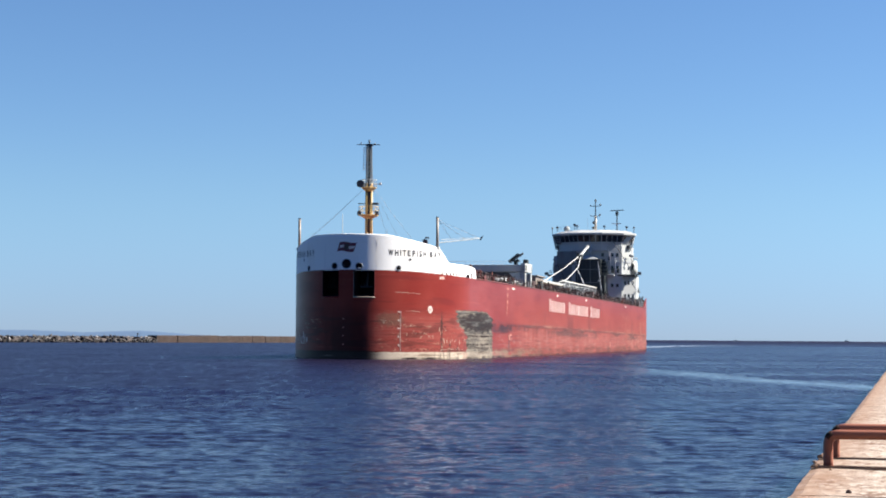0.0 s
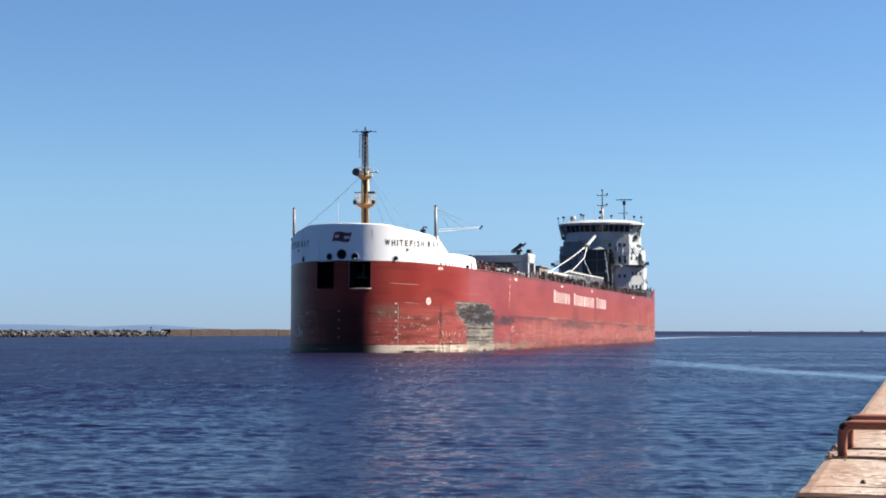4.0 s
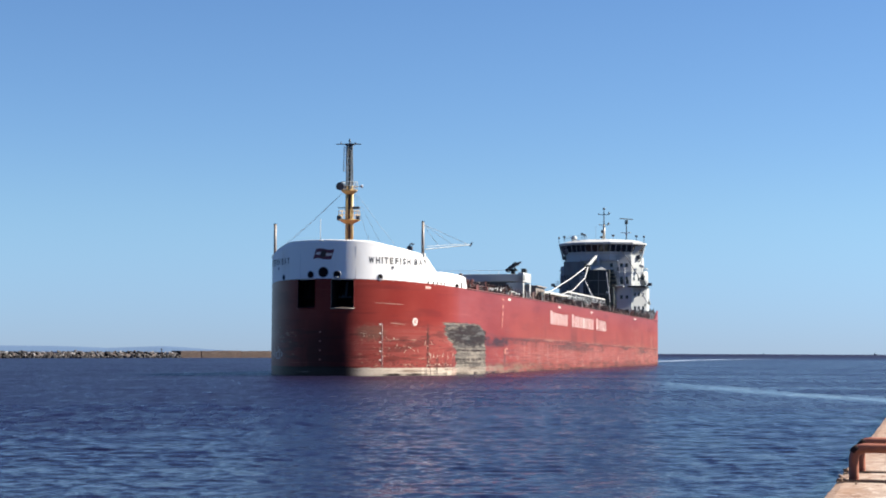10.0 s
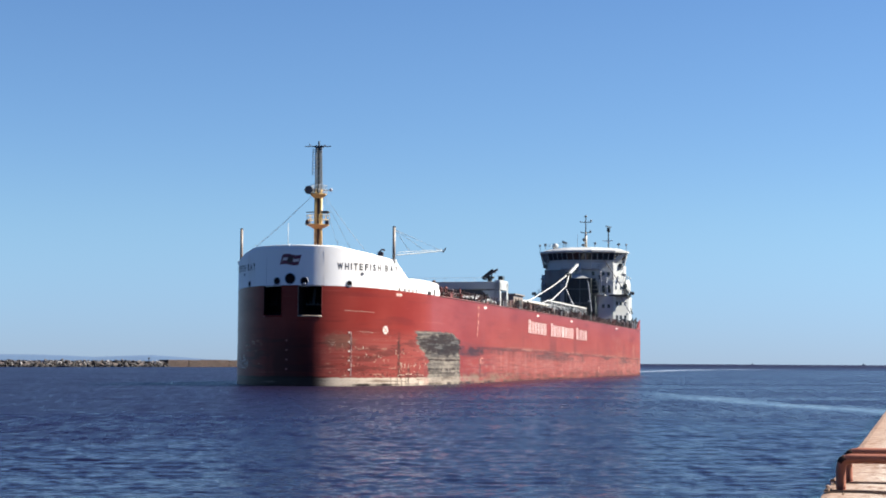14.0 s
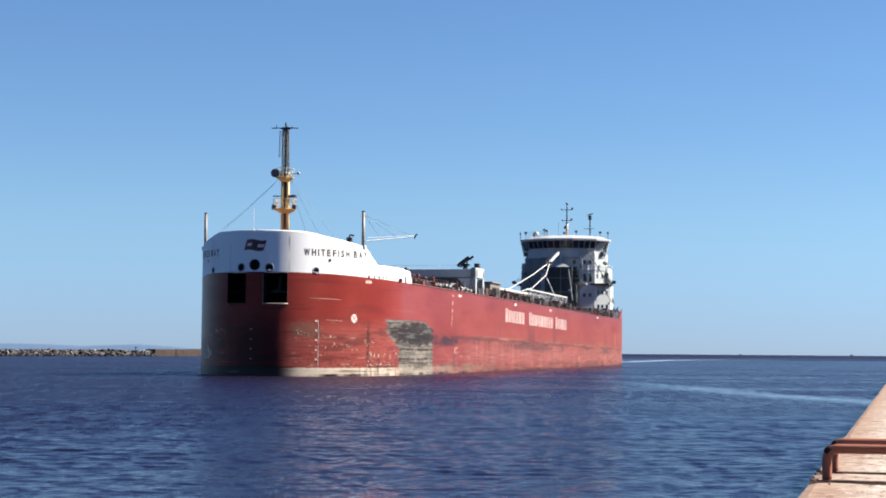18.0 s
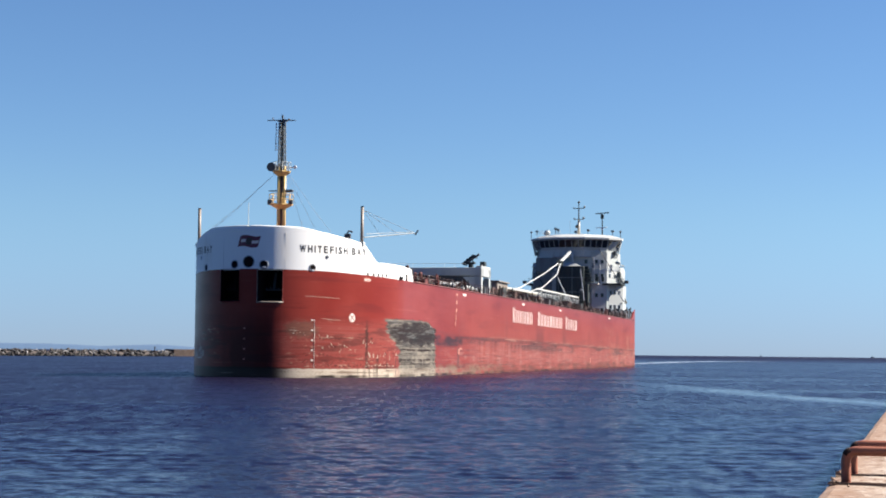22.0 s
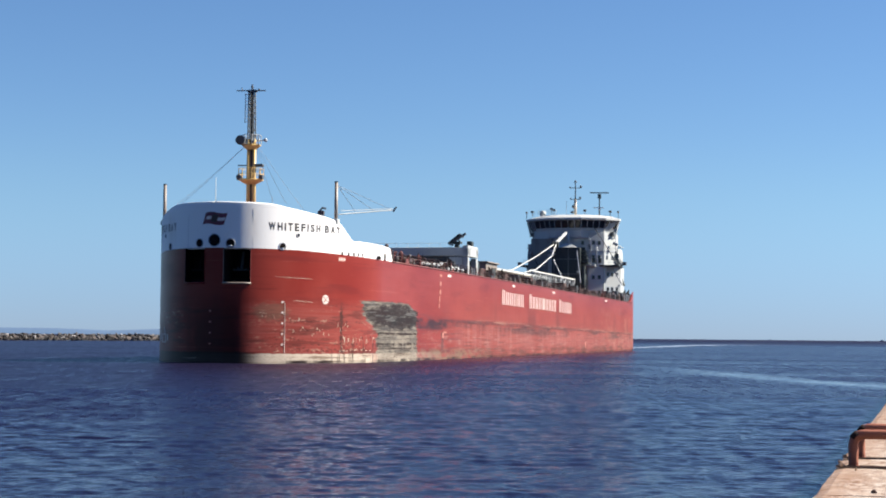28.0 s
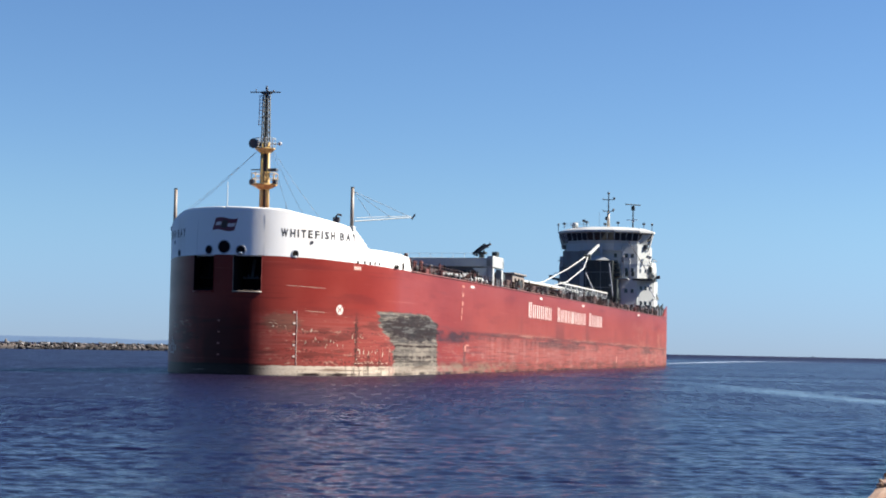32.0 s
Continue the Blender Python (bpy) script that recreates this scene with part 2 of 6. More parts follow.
    patch = n.math("MULTIPLY", n.ramp(fore, -9.4, -10.0), n.ramp(aft, -29.9, -28.9))
    crown = n.math("ADD", pz, n.math("MULTIPLY", n.ramp(x, -24.0, -29.5), 0.9))
    patch = n.math("MULTIPLY", patch, n.ramp(crown, 6.62, 6.40))
    blot = n.noise(0.7, (0.5, 0.5, 1.5), 6, 0.66, shift=(2, 9, 4))
    bare = n.mix(n.ramp(blot, 0.40, 0.58), (0.090, 0.086, 0.075), (0.165, 0.150, 0.125))
    bare = n.mix(n.math("MULTIPLY", n.ramp(z, 3.0, 3.6), n.ramp(lines, 0.44, 0.54)), bare, (0.040, 0.043, 0.042))
    across = n.math("POWER", n.math("ABSOLUTE", n.math("DIVIDE", n.math("ADD", x, 20.8), 9.4)), 2.0)
    oval = n.math("ADD", across, n.math("POWER", n.math("ABSOLUTE", n.math("DIVIDE", n.math("SUBTRACT", z, 4.85), 1.2)), 2.0))
    oval = n.math("ADD", oval, n.math("MULTIPLY", n.math("SUBTRACT", n.math("ADD", lines, blot), 1.0), 3.4))
    bare = n.mix(n.math("MULTIPLY", n.ramp(oval, 1.25, 0.85), 0.96), bare, (0.0075, 0.0105, 0.0115))
    shine = n.noise(1.0, (0.22, 0.22, 3.6), 6, 0.68, shift=(7, 7, 3))
    bare = n.mix(n.math("MULTIPLY", n.ramp(shine, 0.53, 0.60), n.math("MULTIPLY", n.ramp(z, 3.5, 3.9), 0.8)), bare, (0.078, 0.084, 0.083))
    bare = n.mix(n.math("MULTIPLY", n.ramp(fine, 0.60, 0.68), n.math("MULTIPLY", n.ramp(z, 3.4, 3.8), 0.65)), bare, (0.115, 0.112, 0.10))
    zl = n.math("ADD", z, n.math("MULTIPLY", n.math("SUBTRACT", warp, 0.5), 0.5))
    for level_z, thick, depth in ((3.05, 0.16, 0.9), (1.88, 0.20, 0.85), (1.42, 0.12, 0.75), (2.45, 0.07, 0.45)):
        cut = n.ramp(n.math("ABSOLUTE", n.math("SUBTRACT", zl, level_z)), thick, thick * 0.5)
        bare = n.mix(n.math("MULTIPLY", cut, n.math("MULTIPLY", n.ramp(drip, 0.36, 0.50), depth)), bare, (0.008, 0.007, 0.007))
    bare = n.mix(n.math("MULTIPLY", n.ramp(scratch, 0.56, 0.62), 0.75), bare, (0.010, 0.009, 0.009))
    bare = n.mix(n.math("MULTIPLY", n.ramp(grain, 0.56, 0.63), n.math("MULTIPLY", n.ramp(z, 1.5, 0.9), 0.9)), bare, (0.010, 0.009, 0.007))
    col = n.mix(n.math("MULTIPLY", patch, 0.95), col, bare)
    tail = n.math("MULTIPLY", n.ramp(x, -28.0, -30.0), n.ramp(x, -44.5, -42.0))
    tail = n.math("MULTIPLY", tail, n.math("MULTIPLY", n.ramp(pz, 3.6, 3.8), n.ramp(pz, 5.0, 4.8)))
    col = n.mix(n.math("MULTIPLY", tail, n.math("MULTIPLY", n.ramp(blot, 0.62, 0.44), 0.7)), col, (0.016, 0.012, 0.014))
    # tan grime low abaft the patch, an upright smudge, and an olive smear beside the draught marks
    grime = n.math("MULTIPLY", n.math("MULTIPLY", n.ramp(pz, 1.5, 0.8), n.ramp(x, -28.6, -30.0)), n.math("MULTIPLY", n.ramp(x, -74.0, -48.0), n.ramp(blot, 0.40, 0.55)))
    col = n.mix(n.math("MULTIPLY", grime, 0.7), col, (0.155, 0.110, 0.078))
    post_rub = n.math("MULTIPLY", n.ramp(n.math("ABSOLUTE", n.math("ADD", px, 41.2)), 1.0, 0.3), n.math("MULTIPLY", n.ramp(z, 3.7, 3.0), n.ramp(z, 0.8, 1.4)))
    col = n.mix(n.math("MULTIPLY", post_rub, 0.6), col, (0.060, 0.032, 0.030))
    smear = n.math("ADD", n.math("POWER", n.math("ABSOLUTE", n.math("DIVIDE", n.math("SUBTRACT", y, 5.1), 1.5)), 2.0), n.math("POWER", n.math("ABSOLUTE", n.math("DIVIDE", n.math("SUBTRACT", z, 5.1), 0.95)), 2.0))
    smear = n.math("ADD", smear, n.math("MULTIPLY", n.math("SUBTRACT", fine, 0.5), 2.6))
    col = n.mix(n.math("MULTIPLY", n.ramp(smear, 1.3, 0.5), n.math("MULTIPLY", n.ramp(x, -1.0, 0.0), 0.55)), col, (0.115, 0.070, 0.050))
    # pale stripe at the waterline
    edge = n.math("ADD", z, n.math("MULTIPLY", n.math("SUBTRACT", fine, 0.5), 0.35))
    stripe = n.math("MULTIPLY", n.ramp(edge, 0.98, 0.88), n.math("ADD", n.math("MULTIPLY", n.ramp(x, -48.0, -18.0), 0.30), n.math("MULTIPLY", n.ramp(n.math("ADD", x, n.math("MULTIPLY", w, 1.6)), -14.5, -10.5), 0.70)))
    dirt = n.mix(n.ramp(lines, 0.36, 0.50), (0.16, 0.115, 0.085), (0.42, 0.355, 0.285))
    dirt = n.mix(n.math("MULTIPLY", n.ramp(grain, 0.58, 0.68), 0.6), dirt, (0.05, 0.035, 0.03))
    dirt = n.mix(n.math("MULTIPLY", runs, 0.8), dirt, (0.030, 0.022, 0.014))
    col = n.mix(stripe, col, dirt)
    slime_shade = n.math("MULTIPLY", n.ramp(edge, 0.36, 0.18), n.ramp(n.noise(0.16, (1, 1, 0.2), 5, 0.65, shift=(9, 1, 2)), 0.42, 0.60))
    # the stem's shade on the stripe is put into the colour, over the slime
    stripe_shade = n.math("MULTIPLY", n.ramp(edge, 1.2, 0.98), n.math("MULTIPLY", n.ramp(y, 5.0, 2.6), n.ramp(lines, 0.80, 0.62)))
    slime_shade = n.math("MAXIMUM", slime_shade, n.math("MULTIPLY", stripe_shade, 0.97))
    col = n.mix(slime_shade, col, (0.020, 0.013, 0.012))
    plate = n.noise(0.22, (1, 1, 1), 2, shift=(1, 1, 1))
    rough = n.math("ADD", n.math("ADD", 0.22, n.math("MULTIPLY", streak, 0.20)), n.math("MULTIPLY", n.math("MAXIMUM", patch, chalk), 0.35))
    return n.done(col, rough, 0, n.bump(fine, 0.01, 0.3, n.bump(plate, 0.05, 0.5)), 0.10)


def water_stuff():
    """Dark lake water; the mesh carries the waves, this adds the finer ripples. "calm" tells where slicks lie,
    "fine" where the waves are too fine for the mesh and turn into roughness."""
    n = Nodes("lake_water")
    tags = []
    for name in ("calm", "fine"):
        tag = n.tree.nodes.new("ShaderNodeAttribute")
        tag.attribute_name = name
        tags.append(tag.outputs["Fac"])
    calm, fine = tags
    group = n.noise(1.0, (0.95, 0.50, 1), 4, 0.6, shift=(6, 2, 0))
    chop = n.noise(1.0, (3.2, 4.6, 1), 4, 0.66, shift=(3, 1, 0))
    streak = n.math("SUBTRACT", n.noise(0.07, (0.30, 1.7, 1), 5, 0.6, shift=(2, 5, 0)), 0.5)
    ripple = n.noise(8.0, (1.2, 1.2, 1), 3, 0.6, shift=(1, 7, 0))
    amp = n.math("SUBTRACT", 1.0, n.math("MULTIPLY", calm, 0.85))
    amp = n.math("MULTIPLY", amp, n.math("ADD", 1.0, n.math("MULTIPLY", streak, 0.9)))
    nor = n.bump(n.math("MULTIPLY", group, amp), 0.03, 1.0)
    nor = n.bump(n.math("MULTIPLY", chop, amp), 0.040, 1.0, nor)
    nor = n.bump(n.math("MULTIPLY", ripple, amp), 0.018, 1.0, nor)
    n.bsdf.inputs["IOR"].default_value = 1.333
    # patches of finer and coarser ripple, seen as short strokes farther out
    strokes = n.noise(1.0, (1.7, 0.30, 1), 4, 0.68, shift=(4, 8, 0))
    broad = n.noise(1.0, (0.42, 0.06, 1), 4, 0.66, shift=(1, 3, 0))
    vary = n.math("ADD", n.math("MULTIPLY", n.math("SUBTRACT", strokes, 0.5), 0.62), n.math("MULTIPLY", n.math("SUBTRACT", broad, 0.5), 0.25))
    vary = n.math("ADD", n.math("MULTIPLY", vary, n.math("MINIMUM", fine, 1.0)), n.math("MULTIPLY", n.math("MULTIPLY", fine, amp), 0.185))
    vary = n.math("ADD", vary, n.math("MULTIPLY", n.math("POWER", n.math("MINIMUM", fine, 1.0), 8.0), 0.05))
    rough = n.math("MAXIMUM", n.math("ADD", 0.03, vary), 0.025)
    return n.done((0.0062, 0.0052, 0.0175), rough, 0, nor, 0.205)


def concrete_stuff(name, light=(0.36, 0.305, 0.255), dark=(0.135, 0.072, 0.045), scale=0.9, rim=False, lime=0.75):
    """Old concrete: pale, with rust-brown stains, pits and grit."""
    n = Nodes(name)
    big, mid = n.noise(scale, (1, 0.5, 1), 6, 0.62), n.noise(scale * 4.5, (1, 0.45, 1), 6, 0.68, shift=(5, 2, 1))
    grit = n.noise(scale * 34, (1, 0.6, 1), 4, 0.7, shift=(2, 8, 3))
    pale = n.noise(scale * 7, (1, 0.5, 1), 5, 0.66, shift=(9, 4, 4))
    col = n.mix(n.ramp(big, 0.40, 0.62), light, n.mix(0.5, light, dark))
    col = n.mix(n.math("MULTIPLY", n.ramp(mid, 0.50, 0.61), 0.85), col, dark)
    col = n.mix(n.math("MULTIPLY", n.ramp(pale, 0.50, 0.57), lime), col, (0.46, 0.415, 0.36))
    if rim:      # rust-brown along the water edge
        x, y, z = n.split()
        worn = n.math("ADD", x, n.math("MULTIPLY", n.math("SUBTRACT", mid, 0.5), 1.2))
        col = n.mix(n.math("MULTIPLY", n.ramp(worn, 0.95, 0.10), 0.6), col, (0.20, 0.10, 0.052))
    col = n.mix(n.math("MULTIPLY", n.ramp(grit, 0.54, 0.66), 0.6), col, (0.11, 0.07, 0.05))
    return n.done(col, 0.9, 0, n.bump(grit, 0.008, 0.8, n.bump(mid, 0.04, 0.9)), 0.2)


def rock_stuff(name, dark, pale):
    """Broken stone, each block of its own tone, wet and dark at the water."""
    n = Nodes(name)
    geometry = n.tree.nodes.new("ShaderNodeNewGeometry")
    tone = n.math("FRACT", n.math("ADD", n.random(), geometry.outputs["Random Per Island"]))
    spot = n.tree.nodes.new("ShaderNodeSeparateXYZ")
    n.put(spot.inputs[0], geometry.outputs["Position"])
    grain = n.noise(1.3, (1, 1, 1), 5, 0.65)
    col = n.mix(n.math("POWER", tone, 2.1), dark, pale)
    col = n.mix(n.math("MULTIPLY", n.ramp(grain, 0.48, 0.66), 0.6), col, (0.035, 0.030, 0.028))
    col = n.mix(n.math("MULTIPLY", n.ramp(n.math("ADD", spot.outputs[2], n.math("MULTIPLY", grain, 0.6)), 1.45, 0.65), 0.85), col, (0.014, 0.014, 0.015))
    return n.done(col, 0.85, 0, n.bump(grain, 0.08, 0.8), 0.25)


RED = hull_paint()
WATER = water_stuff()
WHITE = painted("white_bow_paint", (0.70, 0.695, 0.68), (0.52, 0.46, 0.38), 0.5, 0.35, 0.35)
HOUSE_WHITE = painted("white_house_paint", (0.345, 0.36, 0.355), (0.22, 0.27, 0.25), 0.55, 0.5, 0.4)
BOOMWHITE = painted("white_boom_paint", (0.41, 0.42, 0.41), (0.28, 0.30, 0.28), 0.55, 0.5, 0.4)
GREY = painted("grey_deck_paint", (0.30, 0.32, 0.36), (0.20, 0.15, 0.13), 0.5, 0.5, 0.5)
DARK = painted("dark_machinery", (0.045, 0.05, 0.055), (0.10, 0.06, 0.045), 0.5, 0.8, 0.5)
TOWER = painted("dark_grey_casing", (0.032, 0.041, 0.043), (0.07, 0.058, 0.048), 0.6, 0.5, 0.5, spec=0.2)
SLATE = painted("slate_grey_paint", (0.13, 0.145, 0.15), (0.08, 0.07, 0.06), 0.55, 0.5, 0.5)
YELLOW = painted("buff_mast_paint", (0.55, 0.36, 0.125), (0.26, 0.14, 0.06), 0.45, 0.8, 0.5)
TIMBER = painted("brown_post_paint", (0.20, 0.165, 0.135), (0.11, 0.08, 0.065), 0.5, 0.9, 0.5)
RUSTY = painted("rust_brown_steel", (0.045, 0.020, 0.016), (0.105, 0.048, 0.036), 0.65, 0.9, 0.6)
DECKRED = painted("red_deck_paint", (0.13, 0.027, 0.021), (0.07, 0.025, 0.02), 0.6, 0.4, 0.6)
CREAM = painted("cream_paint", (0.46, 0.39, 0.30), (0.25, 0.18, 0.12), 0.5, 0.7, 0.5)
SIGNWHITE = painted("white_lettering", (0.60, 0.51, 0.46), (0.30, 0.10, 0.08), 0.5, 1.6, 0.6)
NAMEPINK = painted("weathered_name_paint", (0.64, 0.54, 0.50), (0.24, 0.075, 0.06), 0.5, 1.2, 0.6)
BLACK = painted("black_lettering", (0.02, 0.02, 0.024), (0.05, 0.045, 0.04), 0.5, 1.0, 0.4)
MAROON = painted("maroon_flag_paint", (0.125, 0.012, 0.03), (0.07, 0.009, 0.02), 0.45, 1.0, 0.4)
WIRE = painted("steel_wire", (0.16, 0.17, 0.18), (0.10, 0.08, 0.07), 0.5, 2.0, 0.4)
HOOP = painted("red_brown_pipe_paint", (0.285, 0.110, 0.072), (0.14, 0.055, 0.040), 0.6, 4.0, 0.6, (1, 1, 1), spec=0.2)
BEND_BLACK = painted("bend_black_paint", (0.028, 0.017, 0.015), (0.06, 0.03, 0.024), 0.85, 5.0, 0.6, (1, 1, 1), spec=0.1)
ROCK = rock_stuff("grey_boulder", (0.036, 0.035, 0.037), (0.25, 0.24, 0.24))
ROCK_DARK = rock_stuff("dark_boulder", (0.013, 0.013, 0.014), (0.075, 0.060, 0.056))
CONCRETE = concrete_stuff("pier_concrete", rim=True)
STAIN_SHADOW = painted("deck_stain_and_shadow", (0.035, 0.020, 0.015), (0.09, 0.055, 0.04), 0.95, 2.0, 0.8, (1, 1, 1), spec=0.05)
OLDWALL = concrete_stuff("brown_breakwater_concrete", (0.037, 0.023, 0.020), (0.011, 0.008, 0.008), 0.45, lime=0.10)
# the air's blue haze over the far woods is put into the colour
HILL = painted("haze_blue_woods", (0.050, 0.095, 0.168), (0.042, 0.080, 0.148), 0.95, 0.01, 0.5, (1, 1, 1))
FADED_SHADED = painted("faded_and_shaded_marks", (0.33, 0.13, 0.10), (0.20, 0.045, 0.036), 0.6, 1.8, 0.7)
FOAM = painted("pale_foam", (0.24, 0.29, 0.36), (0.14, 0.19, 0.26), 0.5, 0.6, 0.6, (1, 0.3, 1))


def glass_stuff():
    n = Nodes("dark_window_glass")
    return n.done((0.012, 0.016, 0.02), 0.06, 0, n.bump(n.noise(0.6), 0.01, 0.4), 0.4)


GLASS = glass_stuff()


# near-black: the shade inside openings and recesses is put into the colour
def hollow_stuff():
    n = Nodes("hollow_shade_black")
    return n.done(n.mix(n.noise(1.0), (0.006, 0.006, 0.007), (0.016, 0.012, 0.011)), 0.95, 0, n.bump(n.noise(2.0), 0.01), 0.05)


HOLE = hollow_stuff()
BLOCK_GREEN = painted("dark_green_block", (0.035, 0.05, 0.022), (0.06, 0.065, 0.035), 0.95, 0.08, 0.8, (1, 1, 1))


# ---- building blocks ----
class Geo:
    """Corners and faces of one mesh in the making."""

    def __init__(self):
        self.v, self.f = [], []

    def add(self, verts, faces):
        k = len(self.v)
        self.v += [tuple(p) for p in verts]
        self.f += [tuple(i + k for i in q) for q in faces]
        return self

    def box(self, x0, x1, y0, y1, z0, z1, c=0.0):
        """A box, with its edges cut off by c."""
        if not c:
            return self.add([(x, y, z) for x in (x0, x1) for y in (y0, y1) for z in (z0, z1)],
                            [(0, 1, 3, 2), (4, 6, 7, 5), (0, 4, 5, 1), (2, 3, 7, 6), (0, 2, 6, 4), (1, 5, 7, 3)])
        bm = bmesh.new()
        bmesh.ops.create_cube(bm, size=1, matrix=Matrix.Translation(((x0 + x1) / 2, (y0 + y1) / 2, (z0 + z1) / 2))
                              @ Matrix.Diagonal((abs(x1 - x0), abs(y1 - y0), abs(z1 - z0), 1)))
        bmesh.ops.bevel(bm, geom=bm.edges[:], offset=c, segments=2, affect="EDGES", profile=0.5)
        return self.take(bm)

    def take(self, bm):
        bm.verts.index_update()
        self.add([p.co for p in bm.verts], [[p.index for p in q.verts] for q in bm.faces])
        bm.free()
        return self

    def bar(self, a, b, r, r1=None, seg=8):
        """A round bar from a to b."""
        a, b = Vector(a), Vector(b)
        q = (b - a).to_track_quat("Z", "Y")
        ring = [(math.cos(6.28318 * i / seg), math.sin(6.28318 * i / seg)) for i in range(seg)]
        r1 = r if r1 is None else r1
        verts = [a + q @ Vector((c * r, s * r, 0)) for c, s in ring] + [b + q @ Vector((c * r1, s * r1, 0)) for c, s in ring]
        faces = [(i, (i + 1) % seg, seg + (i + 1) % seg, seg + i) for i in range(seg)]
        return self.add(verts, faces + [tuple(range(seg))[::-1], tuple(range(seg, 2 * seg))])

    def beam(self, a, b, w, h):
        """A square bar from a to b, w across and h high."""
        a, b = Vector(a), Vector(b)
        q = (b - a).to_track_quat("Y", "Z")
        n = (b - a).length
        verts = [a + q @ Vector((x, y, z)) for x in (-w / 2, w / 2) for y in (0, n) for z in (-h / 2, h / 2)]
        return self.add(verts, [(0, 1, 3, 2), (4, 6, 7, 5), (0, 4, 5, 1), (2, 3, 7, 6), (0, 2, 6, 4), (1, 5, 7, 3)])

    def path(self, points, r, seg=8):
        """A pipe along points with round elbows."""
        pts = [Vector(p) for p in points]
        rings, before = [], None
        for i, p in enumerate(pts):
            way = (pts[min(i + 1, len(pts) - 1)] - pts[max(i - 1, 0)]).normalized()
            q = way.to_track_quat("Z", "Y") if before is None else before.rotation_difference(way) @ q
            before = way
            rings.append([p + q @ Vector((math.cos(6.28318 * k / seg) * r, math.sin(6.28318 * k / seg) * r, 0)) for k in range(seg)])
        verts = [p for ring in rings for p in ring]
        faces = [(i * seg + k, i * seg + (k + 1) % seg, (i + 1) * seg + (k + 1) % seg, (i + 1) * seg + k)
                 for i in range(len(pts) - 1) for k in range(seg)]
        return self.add(verts, faces + [tuple(range(seg))[::-1], tuple(range(len(verts) - seg, len(verts)))])

    def prism(self, outline, z0, z1):
        """An outline in plan, drawn up from z0 to z1."""
        n = len(outline)
        return self.add([(x, y, z0) for x, y in outline] + [(x, y, z1) for x, y in outline],
                        [(i, (i + 1) % n, n + (i + 1) % n, n + i) for i in range(n)] + [tuple(range(n))[::-1], tuple(range(n, 2 * n))])

    def ball(self, at, r, squash=1.0, seg=12):
        bm = bmesh.new()
        bmesh.ops.create_uvsphere(bm, u_segments=seg, v_segments=max(6, seg * 2 // 3), radius=r,
                                  matrix=Matrix.Translation(at) @ Matrix.Diagonal((1, 1, squash, 1)))
        return self.take(bm)

    def grid(self, rows):
        """A sheet through rows of points of one length."""
        n = len(rows[0])
        return self.add([p for row in rows for p in row],
                        [(i * n + k, i * n + k + 1, (i + 1) * n + k + 1, (i + 1) * n + k) for i in range(len(rows) - 1) for k in range(n - 1)])

    def ring(self, at, out, r, thick, seg=20):
        """A torus round the axis out."""
        q, at = Vector(out).to_track_quat("Z", "Y"), Vector(at)
        rows = []
        for i in range(seg + 1):
            a = 6.283185 * i / seg
            c = Vector((math.cos(a), math.sin(a), 0))
            rows.append([at + q @ (c * (r + thick * math.cos(b)) + Vector((0, 0, thick * math.sin(b)))) for b in (0, 1.57, 3.14, 4.71, 6.283)])
        return self.grid(rows)

    def disc(self, at, out, r, seg=20):
        q, at = Vector(out).to_track_quat("Z", "Y"), Vector(at)
        return self.add([at + q @ Vector((r * math.cos(6.28318 * i / seg), r * math.sin(6.28318 * i / seg), 0)) for i in range(seg)], [tuple(range(seg))])

    def mesh(self, name, material, smooth=False):
        me = bpy.data.meshes.new(name)
        me.from_pydata(self.v, [], self.f)
        me.materials.append(material)
        if smooth:
            me.polygons.foreach_set("use_smooth", [True] * len(me.polygons))
        me.update()
        return me


def part(name, geo, material, parent=None, label="", smooth=False, at=None):
    """One mesh object under a thing or a part. geo: a Geo, or a mesh to share."""
    me = geo if isinstance(geo, bpy.types.Mesh) else geo.mesh(name, material, smooth)
    ob = new(name, me)
    spot = Matrix.Translation(at or (0, 0, 0))
    if parent and parent.parent and parent.parent.parent:      # no level deeper than thing > part > sub-part
        spot, parent = parent.matrix_basis @ spot, parent.parent
    ob.parent = parent
    ob.matrix_basis = spot
    return tagged(ob, label=label)


def thing(name, label, category, group="", kind="", at=(0, 0, 0)):
    ob = new(name)
    ob.empty_display_size = 0.5
    ob.location = at
    return tagged(ob, label, category, group, kind)


# ---- the lake ----
SLICK = [(34, 71), (28, 90), (25.6, 101.6), (23.2, 111.5), (21.3, 122), (20.0, 138), (18.3, 157), (15.4, 170), (9, 180)]
WAKE = [(30, 400), (40, 437), (52, 490), (68, 565), (86, 640), (108, 720), (132, 770), (170, 820)]


def near_line(x, y, points, wide):
    """1 on the line through points, falling to 0 beyond wide metres (arrays)."""
    best = np.full(x.shape, 1e9)
    for (ax, ay), (bx, by) in zip(points, points[1:]):
        dx, dy = bx - ax, by - ay
        u = np.clip(((x - ax) * dx + (y - ay) * dy) / (dx * dx + dy * dy), 0, 1)
        best = np.minimum(best, np.hypot(x - ax - u * dx, y - ay - u * dy))
    return np.exp(-(best / wide) ** 2)


